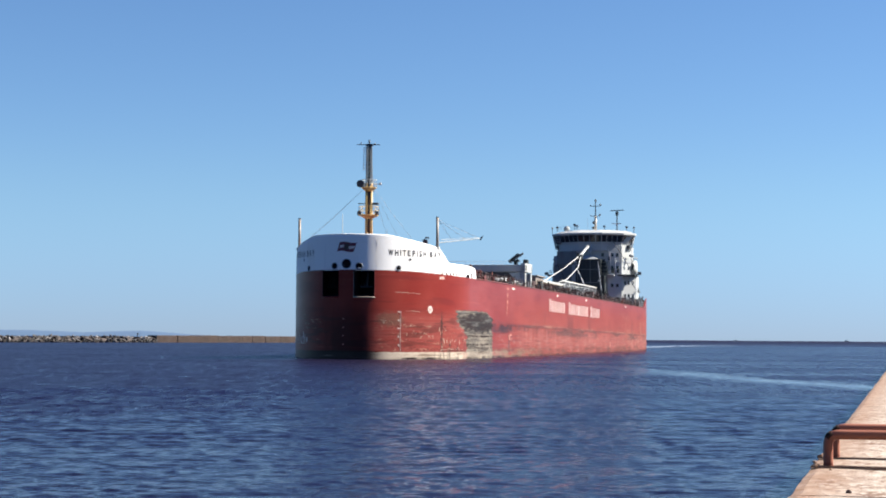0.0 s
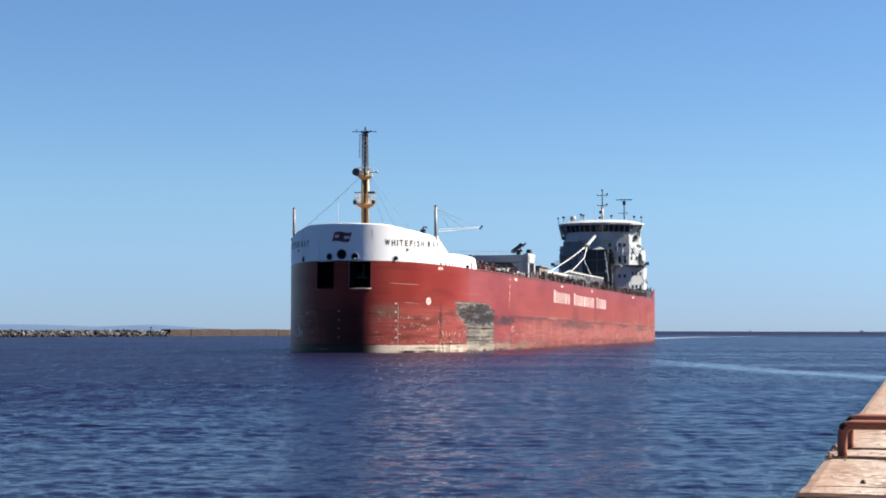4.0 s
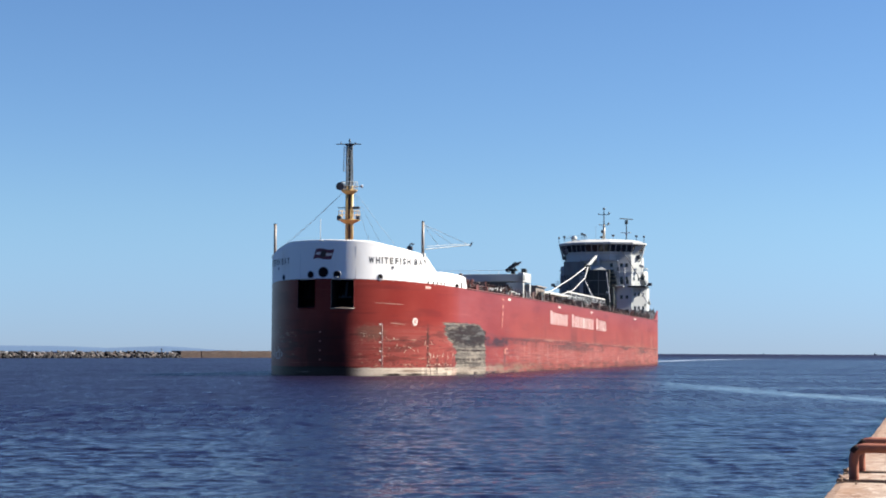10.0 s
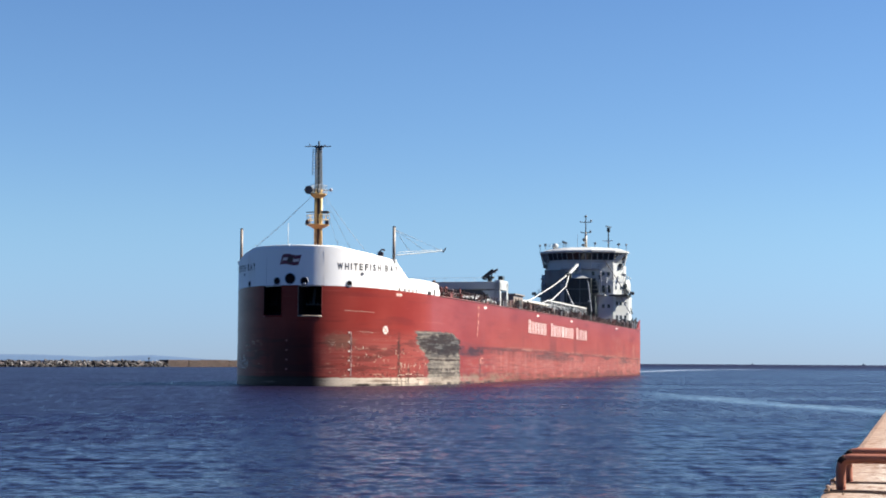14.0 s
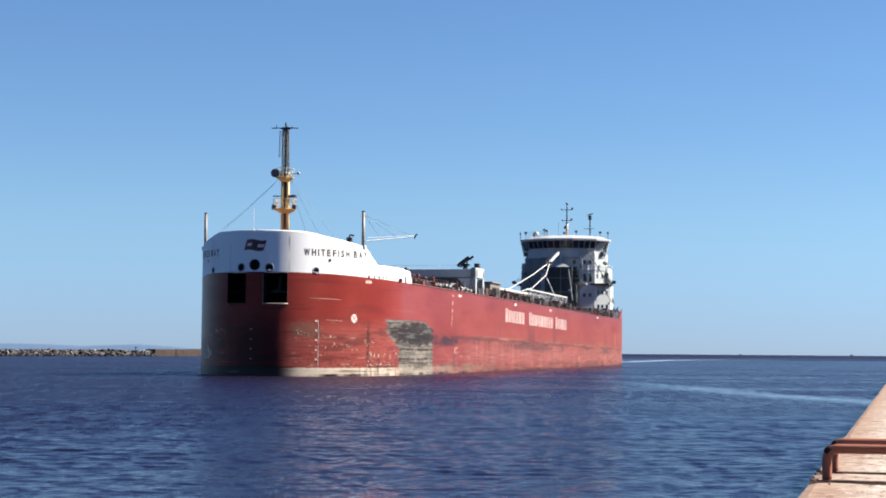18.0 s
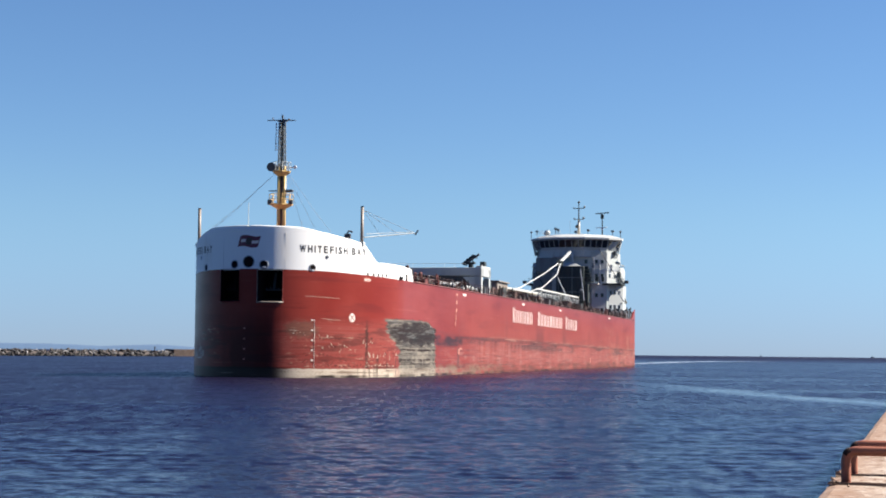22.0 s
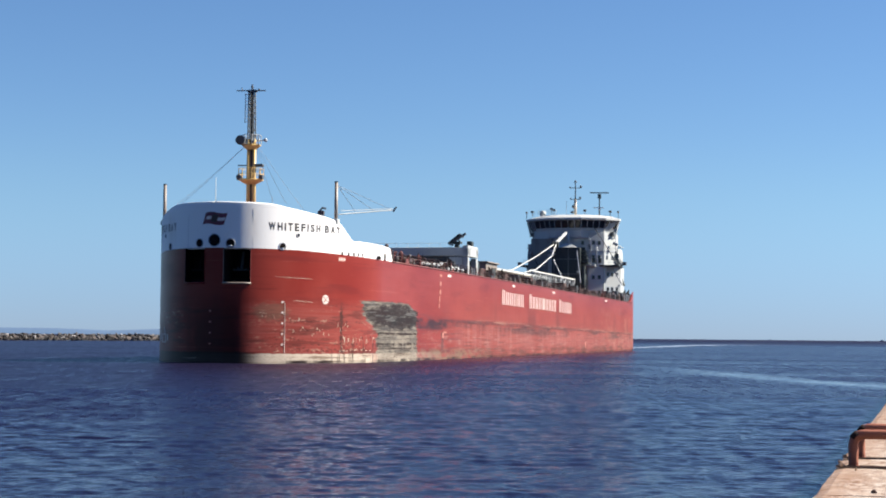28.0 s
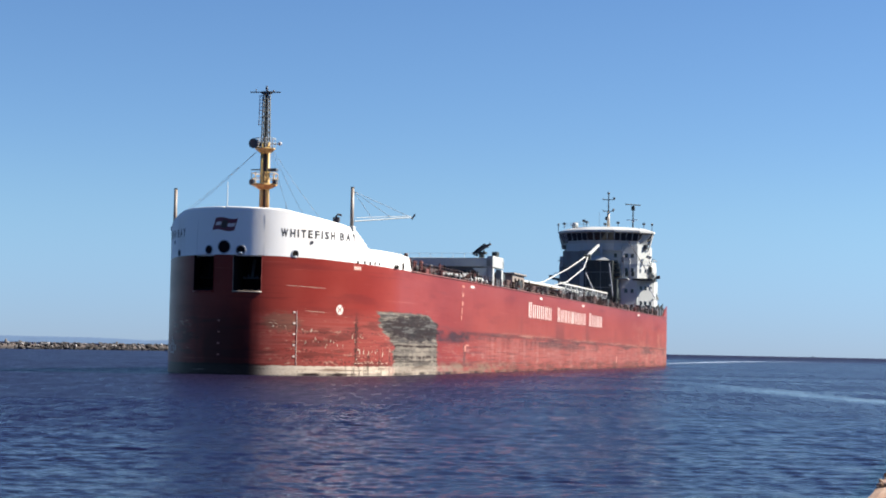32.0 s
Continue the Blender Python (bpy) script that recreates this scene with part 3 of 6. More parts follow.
def lake():
    """One sheet out to the horizon, finest in the channel before the pier, with wind waves of 0.2 to 9 m."""
    rng = np.random.default_rng(3)
    turn = np.concatenate([np.arange(-180, -24, 12), np.arange(-24, 24, 0.1), np.arange(24, 180, 12), [180.0]])
    far = [0.02, 6.0, 11.0, 16.0]
    while far[-1] < 90:
        far.append(far[-1] * 1.0013)
    while far[-1] < 380:
        far.append(far[-1] * 1.0026)
    while far[-1] < 4700:
        far.append(far[-1] * 1.06)
    r, a = np.meshgrid(np.array(far), np.radians(turn), indexing="ij")
    x, y, z = r * np.sin(a), r * np.cos(a), np.zeros(r.shape)
    calm = 0.95 * near_line(x, y, SLICK, 2.3) * np.clip((190 - r) / 60, 0, 1)
    step = r * np.where(r < 90, 0.0015, 0.0026)
    fine = (np.abs(np.degrees(a)) < 24.5) & (r > 12)
    rough_lake = np.clip((r - 700.0) / 900.0, 0, 1) ** 0.7      # steeper seas out on the open lake
    # broad paler and darker lanes of wind
    lane = sum(np.sin(x * kx + y * ky + p) for kx, ky, p in ((0.02, 0.11, 1.0), (-0.03, 0.19, 4.0), (0.05, 0.07, 2.0), (0.011, 0.31, 0.3)))
    gust = 1.05 + 0.05 * lane + 0.8 * np.clip((4 - x) / 22.0, 0, 1) * np.clip(r / 75.0, 0.35, 1)
    lost, whole = np.zeros(r.shape), 0.0
    for k in range(110):
        length = 0.20 * (1.9 / 0.20) ** rng.random() if k < 85 else 2.5 * 3.6 ** rng.random()
        head = math.radians(rng.normal(-84, 23))
        wave = 6.28318 / length
        slope = 0.0195 if length < 0.7 else 0.008 if length < 2.6 else 0.003
        show = np.clip((length / step - 2.5) / 3.0, 0, 1) * fine
        lost += slope * slope * (1 - show)
        whole += slope * slope
        z += show * slope / wave * np.sin((x * math.cos(head) + y * math.sin(head)) * wave + rng.random() * 6.28318)
    z *= (0.1 + 0.9 * gust) * (1 - 0.8 * calm)
    nr, na = r.shape
    me = bpy.data.meshes.new("water")
    i = np.arange((nr - 1) * (na - 1))
    q = (i // (na - 1)) * na + i % (na - 1)
    faces = np.stack([q, q + na, q + na + 1, q + 1], 1)
    me.vertices.add(nr * na)
    me.vertices.foreach_set("co", np.stack([x, y, z], 2).astype(np.float32).ravel())
    me.loops.add(len(i) * 4)
    me.loops.foreach_set("vertex_index", faces.astype(np.int32).ravel())
    me.polygons.add(len(i))
    me.polygons.foreach_set("loop_start", (np.arange(len(i)) * 4).astype(np.int32))
    me.polygons.foreach_set("use_smooth", np.ones(len(i), bool))
    tag = me.attributes.new("calm", "FLOAT", "POINT")
    tag.data.foreach_set("value", np.clip(calm, 0, 1).astype(np.float32).ravel())
    tag = me.attributes.new("fine", "FLOAT", "POINT")
    tag.data.foreach_set("value", (np.sqrt(lost / whole) * np.clip(gust, 0.7, 1.6) + 1.6 * rough_lake).astype(np.float32).ravel())
    me.materials.append(WATER)
    me.update()
    me.validate()
    return tagged(new("water", me), "dark blue rippled lake water", "water", kind="structure")


water = lake()


def wake_trail():
    """A long thin streak of froth astern, ragged at its edges."""
    rnd, n = random.Random(4), 90
    rows, widths = [], [1.5, 3, 5, 8, 11, 12, 9, 4]
    for i in range(n + 1):
        u = i / n * (len(WAKE) - 1)
        k = min(int(u), len(WAKE) - 2)
        a, b = Vector(WAKE[k]), Vector(WAKE[k + 1])
        p = a.lerp(b, u - k)
        side = Vector((b.y - a.y, a.x - b.x)).normalized()
        w = widths[k] + (widths[k + 1] - widths[k]) * (u - k)
        l, r = w * rnd.uniform(0.2, 0.55), w * rnd.uniform(0.2, 0.55)
        rows.append([(p.x - side.x * l, p.y - side.y * l, 0.06), (p.x + side.x * r, p.y + side.y * r, 0.06)])
    return tagged(part("wake", Geo().grid(rows), FOAM), "pale foam streak trailing behind the ship", "water", kind="stuff")


wake_trail()


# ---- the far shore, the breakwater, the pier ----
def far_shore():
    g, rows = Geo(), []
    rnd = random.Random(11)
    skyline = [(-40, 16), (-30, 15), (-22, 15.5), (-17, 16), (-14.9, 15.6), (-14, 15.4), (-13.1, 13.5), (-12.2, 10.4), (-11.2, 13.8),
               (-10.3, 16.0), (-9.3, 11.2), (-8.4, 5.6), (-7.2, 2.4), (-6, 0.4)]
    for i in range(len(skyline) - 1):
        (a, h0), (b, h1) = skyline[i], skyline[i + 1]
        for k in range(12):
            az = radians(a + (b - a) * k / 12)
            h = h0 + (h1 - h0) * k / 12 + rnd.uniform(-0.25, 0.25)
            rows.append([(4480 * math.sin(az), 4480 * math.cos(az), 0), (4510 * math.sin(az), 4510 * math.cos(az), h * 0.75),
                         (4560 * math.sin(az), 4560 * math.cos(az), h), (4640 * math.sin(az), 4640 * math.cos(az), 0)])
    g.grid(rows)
    return tagged(part("far_shore", g, HILL, smooth=True), "low wooded shore on the horizon, air haze in its blue", "hill", kind="structure")


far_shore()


def sky_block():
    """An unseen dark ridge behind the eye, added to block low skylight."""
    rnd, rows = random.Random(2), []
    for k in range(121):
        az = radians(112 + 1.15 * k)
        fall = min(1.0, (k + 0.5) / 34, (120.5 - k) / 34)
        h = (42 + 6 * noise.noise((k * 0.17, 2, 5)) + rnd.uniform(-1.5, 1.5)) * fall * fall * (3 - 2 * fall)
        rows.append([(r * math.sin(az), r * math.cos(az), z) for r, z in ((70, -1), (74, h * 0.5), (80, h * 0.9), (92, h), (120, h * 0.8), (150, -1))])
    return tagged(part("sky_block", Geo().grid(rows), BLOCK_GREEN), "unseen dark ridge behind the eye, added to block low skylight", "bank", kind="structure")


sky_block()


def boulder(name, material, seed):
    """A cracked, angular stone about a metre across."""
    rnd = random.Random(seed)
    bm = bmesh.new()
    bmesh.ops.create_icosphere(bm, subdivisions=2, radius=0.5)
    for _ in range(11):
        way = Vector((rnd.uniform(-1, 1), rnd.uniform(-1, 1), rnd.uniform(-1, 1))).normalized()
        cut = rnd.uniform(0.24, 0.40)
        for p in bm.verts:
            over = p.co.dot(way) - cut
            if over > 0:
                p.co -= way * over
    return Geo().take(bm).mesh(name, material)


BW0, BW1 = Vector((-255.0, 415.0)), Vector((-62.0, 795.0))


def breakwater():
    rnd = random.Random(5)
    along = (BW1 - BW0).normalized()
    side = Vector((along.y, -along.x))
    joint = BW0 + along * ((Vector((-116.4, 680.0)) - BW0).dot(along))
    mound = thing("rock_breakwater", "low breakwater of piled grey boulders in the lake", "breakwater", kind="structure")
    n = (joint - BW0).length
    g = Geo()
    g.grid([[(*(BW0 + along * (n * k / 30) + side * o).to_tuple(), z) for o, z in ((4.6, -1), (1.6, 1.7), (-1.6, 1.8), (-5, -1))] for k in range(31)])
    part("core", g, ROCK_DARK, mound, "dark rubble core")
    shapes = [boulder("boulder", ROCK if i % 2 else ROCK_DARK, i) for i in range(8)]
    first = n - 118
    count = 0
    for k in range(900):
        u = rnd.uniform(0, n)
        if k < 300:
            u = rnd.uniform(first, n - 0.5)
        o = rnd.uniform(-1.4, 4.6)
        p = BW0 + along * u + side * o
        top = 2.0 if o < 1.6 else 2.0 - (o - 1.6) * 0.75
        m = Matrix.LocRotScale((p.x, p.y, top + rnd.uniform(-0.4, 0.15)), Euler((rnd.gauss(0, 0.4), rnd.gauss(0, 0.4), rnd.uniform(0, 6.28))),
                               (rnd.uniform(1.3, 3.6), rnd.uniform(0.9, 2.0), rnd.uniform(0.7, 1.4)))
        if k < 300:
            ob = part("boulder", shapes[k % 8], None, mound)
            ob.matrix_basis = m
        else:
            if not count:
                rest = Geo(), Geo()
            count += 1
            me = shapes[k % 8]
            rest[k % 2].add([m @ q.co for q in me.vertices], [tuple(q.vertices) for q in me.polygons])
    for i in (0, 1):
        tagged(part("boulder_heap", rest[i], ROCK if i else ROCK_DARK, mound), kind="stuff")
    # the old concrete wall that carries on from it
    wall = thing("concrete_breakwater", "old brown concrete breakwater wall in the lake", "breakwater", kind="structure")
    n = (BW1 - joint).length
    q = along.to_3d().to_track_quat("X", "Z")
    u, k = 0.0, 0
    while u < n:
        step = rnd.uniform(9, 15)
        tall = 2.95 + rnd.uniform(-0.12, 0.1)
        block = Geo().box(0, min(step, n - u) - 0.12, -2.4, 2.4, -1.5, tall, 0.12)
        a = joint + along * (u + 0.6) + side * rnd.uniform(0.1, 0.4)
        ob = part("wall_block", block, OLDWALL, wall)
        ob.matrix_basis = Matrix.LocRotScale((a.x, a.y, 0), q, None)
        u, k = u + step, k + 1
    post = thing("beacon_post", "small dark beacon post on the breakwater", "post")
    p = joint - along * 9
    post.location = (p.x, p.y, 2.2)
    part("pole", Geo().bar((0, 0, -0.6), (0, 0, 1.2), 0.16), DARK, post)
    part("lantern", Geo().box(-0.3, 0.3, -0.3, 0.3, 1.0, 1.6, 0.08), DARK, post)


breakwater()


def distant_vessel(at, length, height, label):
    ob = thing("distant_vessel", label, "ship", "vessels on the horizon")
    ob.location = at
    hull = [(-length / 2, -1.5), (length / 2 - 2, -1.5), (length / 2, 0), (length / 2 - 2, 1.5), (-length / 2, 1.5)]
    part("hull", Geo().prism(hull, -0.5, height * 0.35), TOWER, ob)
    part("deckhouse", Geo().box(-length * 0.4, -length * 0.15, -1.3, 1.3, height * 0.3, height * 0.75, 0.1), GREY, ob)
    part("mast", Geo().bar((-length * 0.05, 0, height * 0.3), (-length * 0.05, 0, height * 1.2), 0.25), TOWER, ob)
    return ob


def polar(az, r, z=0.0):
    return (r * math.sin(radians(az)), r * math.cos(radians(az)), z)


far_ship = distant_vessel(polar(13.66, 4300), 9, 5.2, "tiny dark vessel far out on the horizon")
far_ship_two = distant_vessel(polar(10.0, 4300), 6, 3.8, "tiny grey vessel far out on the horizon")

# the pier runs from beside the eye out to the lake; its water edge is the line x = 0.28 y - 1.29
DECK = 1.22
PIER_WAY = Vector((0.27, 0.963)).normalized()
PIER_OUT = Vector((PIER_WAY.y, -PIER_WAY.x))
PIER_TURN = math.degrees(math.atan2(PIER_WAY.x, PIER_WAY.y))


def pier_pose(u, o, z=0.0):
    """A point of the pier: u metres out along it, o metres in from its water edge."""
    p = Vector((-1.29, 0.0)) + PIER_WAY * u + PIER_OUT * o
    return pose(p.x, p.y, z, 0, 0, -PIER_TURN)


def pier():
    rnd = random.Random(9)
    ob = thing("pier", "weathered concrete pier with brown stains and a worn edge", "pier", kind="structure")
    ob.matrix_basis = pier_pose(0, 0)
    part("body", Geo().box(0.05, 13.9, -30, 240, -3, DECK - 0.25), CONCRETE, ob, "stained concrete pier wall")
    # cap slabs with worn, uneven rims
    u = -30.0
    while u < 240:
        step = 6.0 if u < 60 else 15.0
        g, rows = Geo(), []
        m = 24 if u < 60 else 8
        for k in range(m + 1):
            y = u + (step - 0.02) * k / m
            rim = 0.022 * noise.noise((y * 1.1, 3.0, 1.0)) + 0.010 * noise.noise((y * 4.3, 8.0, 1.0))
            drop = 0.03 + 0.015 * noise.noise((y * 2.0, 1.0, 6.0))
            rows.append([(rim, y, DECK - 0.55), (rim - 0.01, y, DECK - 0.10), (rim + 0.03, y, DECK - drop), (rim + 0.14, y, DECK - 0.004),
                         (0.5, y, DECK + rnd.uniform(-0.006, 0.006)), (1.2, y, DECK + rnd.uniform(-0.008, 0.008)),
                         (2.4, y, DECK + rnd.uniform(-0.008, 0.008)), (14, y, DECK), (14, y, DECK - 0.55)])
        g.grid(rows)
        g.add(rows[0], [tuple(range(9))]).add(rows[-1], [tuple(range(9))[::-1]])
        part("cap_slab", g, CONCRETE, ob)
        u += step
    # dark strips across the deck: stains, and the ladder hoops' shadows painted in
    for u, wide in ((16.72, 0.42), (21.75, 0.45), (23.45, 0.36)):
        rows = []
        for k in range(40):
            x = 0.03 + 3.2 * k / 39
            a, b = 0.08 * noise.noise((x * 3, u, 1)), 0.08 * noise.noise((x * 3, u, 7))
            rows.append([(x, u + a, DECK + 0.008), (x, u + wide + b, DECK + 0.008)])
        part("stain_shadow_strip", Geo().grid(rows), STAIN_SHADOW, ob, "dark strip of deck, stain with painted shadow")
    # crumbled bits of the rim by the hoops
    for k, (x, y, w) in enumerate(((0.10, 21.9, 0.09), (0.06, 22.5, 0.07), (0.16, 23.3, 0.08), (0.05, 23.9, 0.06), (0.30, 21.5, 0.05))):
        ob_bit = part("rim_fragment", boulder("rim_fragment", CONCRETE, 40 + k), None, ob, "broken lump of pale concrete")
        ob_bit.matrix_basis = Matrix.LocRotScale((x, y, DECK + w * 0.25), Euler((0.3 * k, 0.2, 1.1 * k)), (w * 1.3, w, w * 0.7))
    return ob


pier()


def grab_hoop(u, o, run, label):
    """A low pipe hoop, square to the water edge."""
    ob = thing("grab_rail", label, "rail", "pipe hoops beside the pier ladder")
    ob.matrix_basis = pier_pose(u, o, DECK)
    top, r, bend = 0.405, 0.060, 0.13
    arc = [(bend * (1 - math.cos(a)), 0, top - bend * (1 - math.sin(a))) for a in (0, 0.45, 0.8, 1.15, 1.5708)]
    far_arc = [(run - x, y, z) for x, y, z in arc[::-1]]
    part("pipe", Geo().path([(0, 0, 0), (0, 0, 0.06)] + arc + [(bend + 0.05, 0, top), (run / 2, 0, top + 0.004), (run - bend - 0.05, 0, top)] + far_arc + [(run, 0, 0.06), (run, 0, 0)], r * 1.03, 12), HOOP, ob, smooth=True)
    part("dark_bend", Geo().path([(x - 0.010, y, z + 0.010) for x, y, z in arc[1:4]], r * 1.02, 12), BEND_BLACK, ob, "black band round the outer bend", smooth=True)
    for x in (0, run):
        part("foot_collar", Geo().bar((x, 0, -0.01), (x, 0, 0.02), 0.065, seg=12), HOOP, ob)
    return ob


grab_hoop(22.15, 0.24, 1.9, "red-brown painted pipe hoop on the pier edge")
grab_hoop(23.75, 0.26, 1.9, "red-brown painted pipe hoop behind the first on the pier")
stub = thing("rusty_bolt", "rusty bolt stub standing in the pier deck", "bolt")
stub.matrix_basis = pier_pose(18.4, 0.62, DECK)
part("shank", Geo().bar((0, 0, -0.01), (0, 0, 0.035), 0.018), RUSTY, stub)
part("nut", Geo().bar((0, 0, 0.0), (0, 0, 0.02), 0.03, seg=6), RUSTY, stub)


# ---- the ship: x forward from the stem's foot, y to port, z up from the waterline ----
BEAM, BOW_RUN, BOW_BACK = 11.88, 17.0, 13.2
SHIP = thing("bulk_carrier", "long red bulk carrier, white bow and bridge, under way", "ship")


def bow_x(y):
    """The stem's round in plan, easing into the straight side."""
    run = BOW_RUN * max(0.0, 1 - (abs(y) / BEAM) ** 2) ** (1 / 1.4)
    return -BOW_BACK - 2.05 + math.sqrt((run + 2.2) ** 2 - 4.84)


def line(table, x):
    """The value at x of a table of (x, value), x falling."""
    for (a, va), (b, vb) in zip(table, table[1:]):
        if x >= b:
            return va + (vb - va) * min(1, max(0, (x - a) / (b - a)))
    return table[-1][1]


SHEER = [(4, 11.31), (-1, 11.26), (-6, 11.08), (-13, 10.9), (-100, 10.88), (-225, 10.65)]
RAISED = [(4, 15.74), (1.6, 15.68), (-0.2, 15.28), (-2.4, 14.92), (-4.3, 14.61), (-5.5, 14.33), (-6.1, 14.05), (-6.7, 13.42), (-7.6, 12.62), (-8.1, 12.38),
          (-9.0, 12.46), (-10.4, 12.42), (-15.0, 12.31), (-17.45, 12.2), (-18.35, 10.9)]
POCKET = (0.98, 3.45, 7.88)          # from, to (across), sill

turns = sorted([radians(a) for a in range(0, 91, 2)] + [math.asin(POCKET[0] / BEAM), math.asin(POCKET[1] / BEAM)] + [radians(a + 0.5) for a in range(84, 90)])
half = [(bow_x(BEAM * math.sin(a)), BEAM * math.sin(a)) for a in turns]
half += [(x, BEAM) for x in (-15.3, -15.7, -16.6, -17.4, -17.7, -18.0, -18.35)] + [(-20.0 - 4 * k, BEAM) for k in range(49)]
half += [(-216, BEAM - 0.08), (-219, BEAM - 0.25), (-221.4, BEAM - 0.6), (-222.8, BEAM - 1.6), (-223.2, BEAM - 3.4), (-223.2, 4), (-223.2, 0)]


def shell(levels, keep=None, columns=half, skip=None):
    """The ship's side over levels (functions of x, or heights), on both sides."""
    g = Geo()
    for s in (1, -1):
        for (xa, ya), (xb, yb) in zip(columns, columns[1:]):
            for k, (lo, hi) in enumerate(zip(levels, levels[1:])):
                if skip and skip(ya, yb, k):
                    continue
                za, zb, zc, zd = [q(x) if callable(q) else q for q, x in ((lo, xa), (lo, xb), (hi, xb), (hi, xa))]
                if zc - zb < 0.01 and zd - za < 0.01:
                    continue
                g.add([(xa, s * ya, za), (xb, s * yb, zb), (xb, s * yb, zc), (xa, s * ya, zd)], [(0, 1, 2, 3) if s > 0 else (3, 2, 1, 0)])
    bm = bmesh.new()
    me = bpy.data.meshes.new("shell")
    me.from_pydata(g.v, [], g.f)
    bm.from_mesh(me)
    bpy.data.meshes.remove(me)
    bmesh.ops.remove_doubles(bm, verts=bm.verts[:], dist=0.002)
    return Geo().take(bm)


def hull():
    sheer = lambda x: line(SHEER, x)
    in_pocket = lambda ya, yb, k: k == 3 and ya > POCKET[0] - 0.01 and yb < POCKET[1] + 0.01
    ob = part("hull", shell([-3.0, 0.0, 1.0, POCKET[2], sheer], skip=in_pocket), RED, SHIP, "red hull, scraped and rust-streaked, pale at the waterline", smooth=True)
    # a rounded rail at the deck edge
    for s in (1, -1):
        pts = [(x, s * y, line(SHEER, x)) for x, y in half if -212 > x or x < -18]
        pts = [p for p in pts if p[0] > -222]
        part("sheer_rail", Geo().path(pts[::2] + [pts[-1]], 0.09, 6), DECKRED, SHIP, smooth=True)
    for s in (1, -1):
        a, b, sill = POCKET
        # recess walls painted black for the shade inside
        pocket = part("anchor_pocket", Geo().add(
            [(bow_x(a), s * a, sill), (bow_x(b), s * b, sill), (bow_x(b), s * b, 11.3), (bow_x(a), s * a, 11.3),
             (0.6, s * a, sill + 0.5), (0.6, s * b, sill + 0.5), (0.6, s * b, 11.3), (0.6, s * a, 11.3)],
            [(0, 1, 5, 4), (1, 2, 6, 5), (2, 3, 7, 6), (3, 0, 4, 7), (4, 5, 6, 7)]), HOLE, SHIP, "deep anchor recess in the bow, its shade painted black")
        # starboard trim red, anchor black: that side's shade is in these colours
        trim, edge = (TIMBER, "rubbed buff sill") if s > 0 else (RED, "")
        part("sill", Geo().path([(bow_x(y) + 0.03, s * y, sill - 0.03) for y in (a - 0.05, a + 0.5, a + 1.0, a + 1.5, a + 2.0, b + 0.05)], 0.085, 8), trim, pocket, edge, smooth=True)
        for y, paint in ((a, trim), (b, DECKRED)):
            part("jamb", Geo().beam((bow_x(y) + 0.03, s * y, sill), (bow_x(y) + 0.03, s * y, 11.22), 0.05, 0.05), paint, pocket)
        anchor = Geo().bar((2.0, s * 2.2, 9.2), (1.4, s * 2.2, 11.0), 0.16).box(1.9, 2.4, s * 2.2 - 0.8, s * 2.2 + 0.8, 9.1, 9.24, 0.05)
        for d in (-0.7, -0.25, 0.2, 0.65):
            anchor.bar((2.3, s * 2.2 + d, 9.2), (2.35, s * 2.2 + d * 0.95, 9.55 if abs(d) < 0.5 else 9.4), 0.10, 0.03)
        part("anchor", anchor, TOWER if s > 0 else HOLE, pocket, "worn dark grey stockless anchor" if s > 0 else "stockless anchor, its recess shade painted black")
    return ob


hull()


def forecastle():
    sheer, raised = (lambda x: line(SHEER, x)), (lambda x: line(RAISED, x))
    front = [p for p in half if p[0] > -18.4]
    part("bow_bulwark", shell([sheer, raised], columns=front), WHITE, SHIP, "white curved bow plating, stepped down aft", smooth=True)
    inner = [(x - 0.28 if y < 9 else x, max(0, y - 0.28)) for x, y in front]
    low = lambda x: line(SHEER, x) - 0.1
    part("bulwark_lining", shell([low, lambda x: line(RAISED, x) - 0.02], columns=inner), WHITE, SHIP, smooth=True)
    cap = Geo()
    for s in (1, -1):
        cap.path([(x - 0.12, s * max(0, y - 0.13), raised(x)) for x, y in front], 0.15, 6)
    part("bulwark_rail", cap, WHITE, SHIP, smooth=True)
    plan = [(x - 0.3, y - 0.3) for x, y in front if x > -8 and y > 0.4]
    part("forecastle_deck", Geo().prism([(x, -y) for x, y in plan[::-1]][::2] + plan[::2], 13.0, 13.2), DECKRED, SHIP, "red forecastle deck")
    part("forecastle_bulkhead", Geo().box(-8.2, -8.0, -10.2, 10.2, 10.8, 13.1), WHITE, SHIP)
    plan = [(x, y - 0.15) for x, y in half if y > 0.3 and 0.2 > x > -223]
    part("main_deck", Geo().prism([(x, -y) for x, y in plan[::-1]][::2] + plan[::2], 10.3, 10.52), DECKRED, SHIP, "red main deck")


forecastle()

# lengths along the bow's curve, from the stem
_ys = [k * 0.02 for k in range(int(BEAM / 0.02))]
ARC = [0.0]
for _a, _b in zip(_ys, _ys[1:]):
    ARC.append(ARC[-1] + math.hypot(_b - _a, bow_x(_b) - bow_x(_a)))


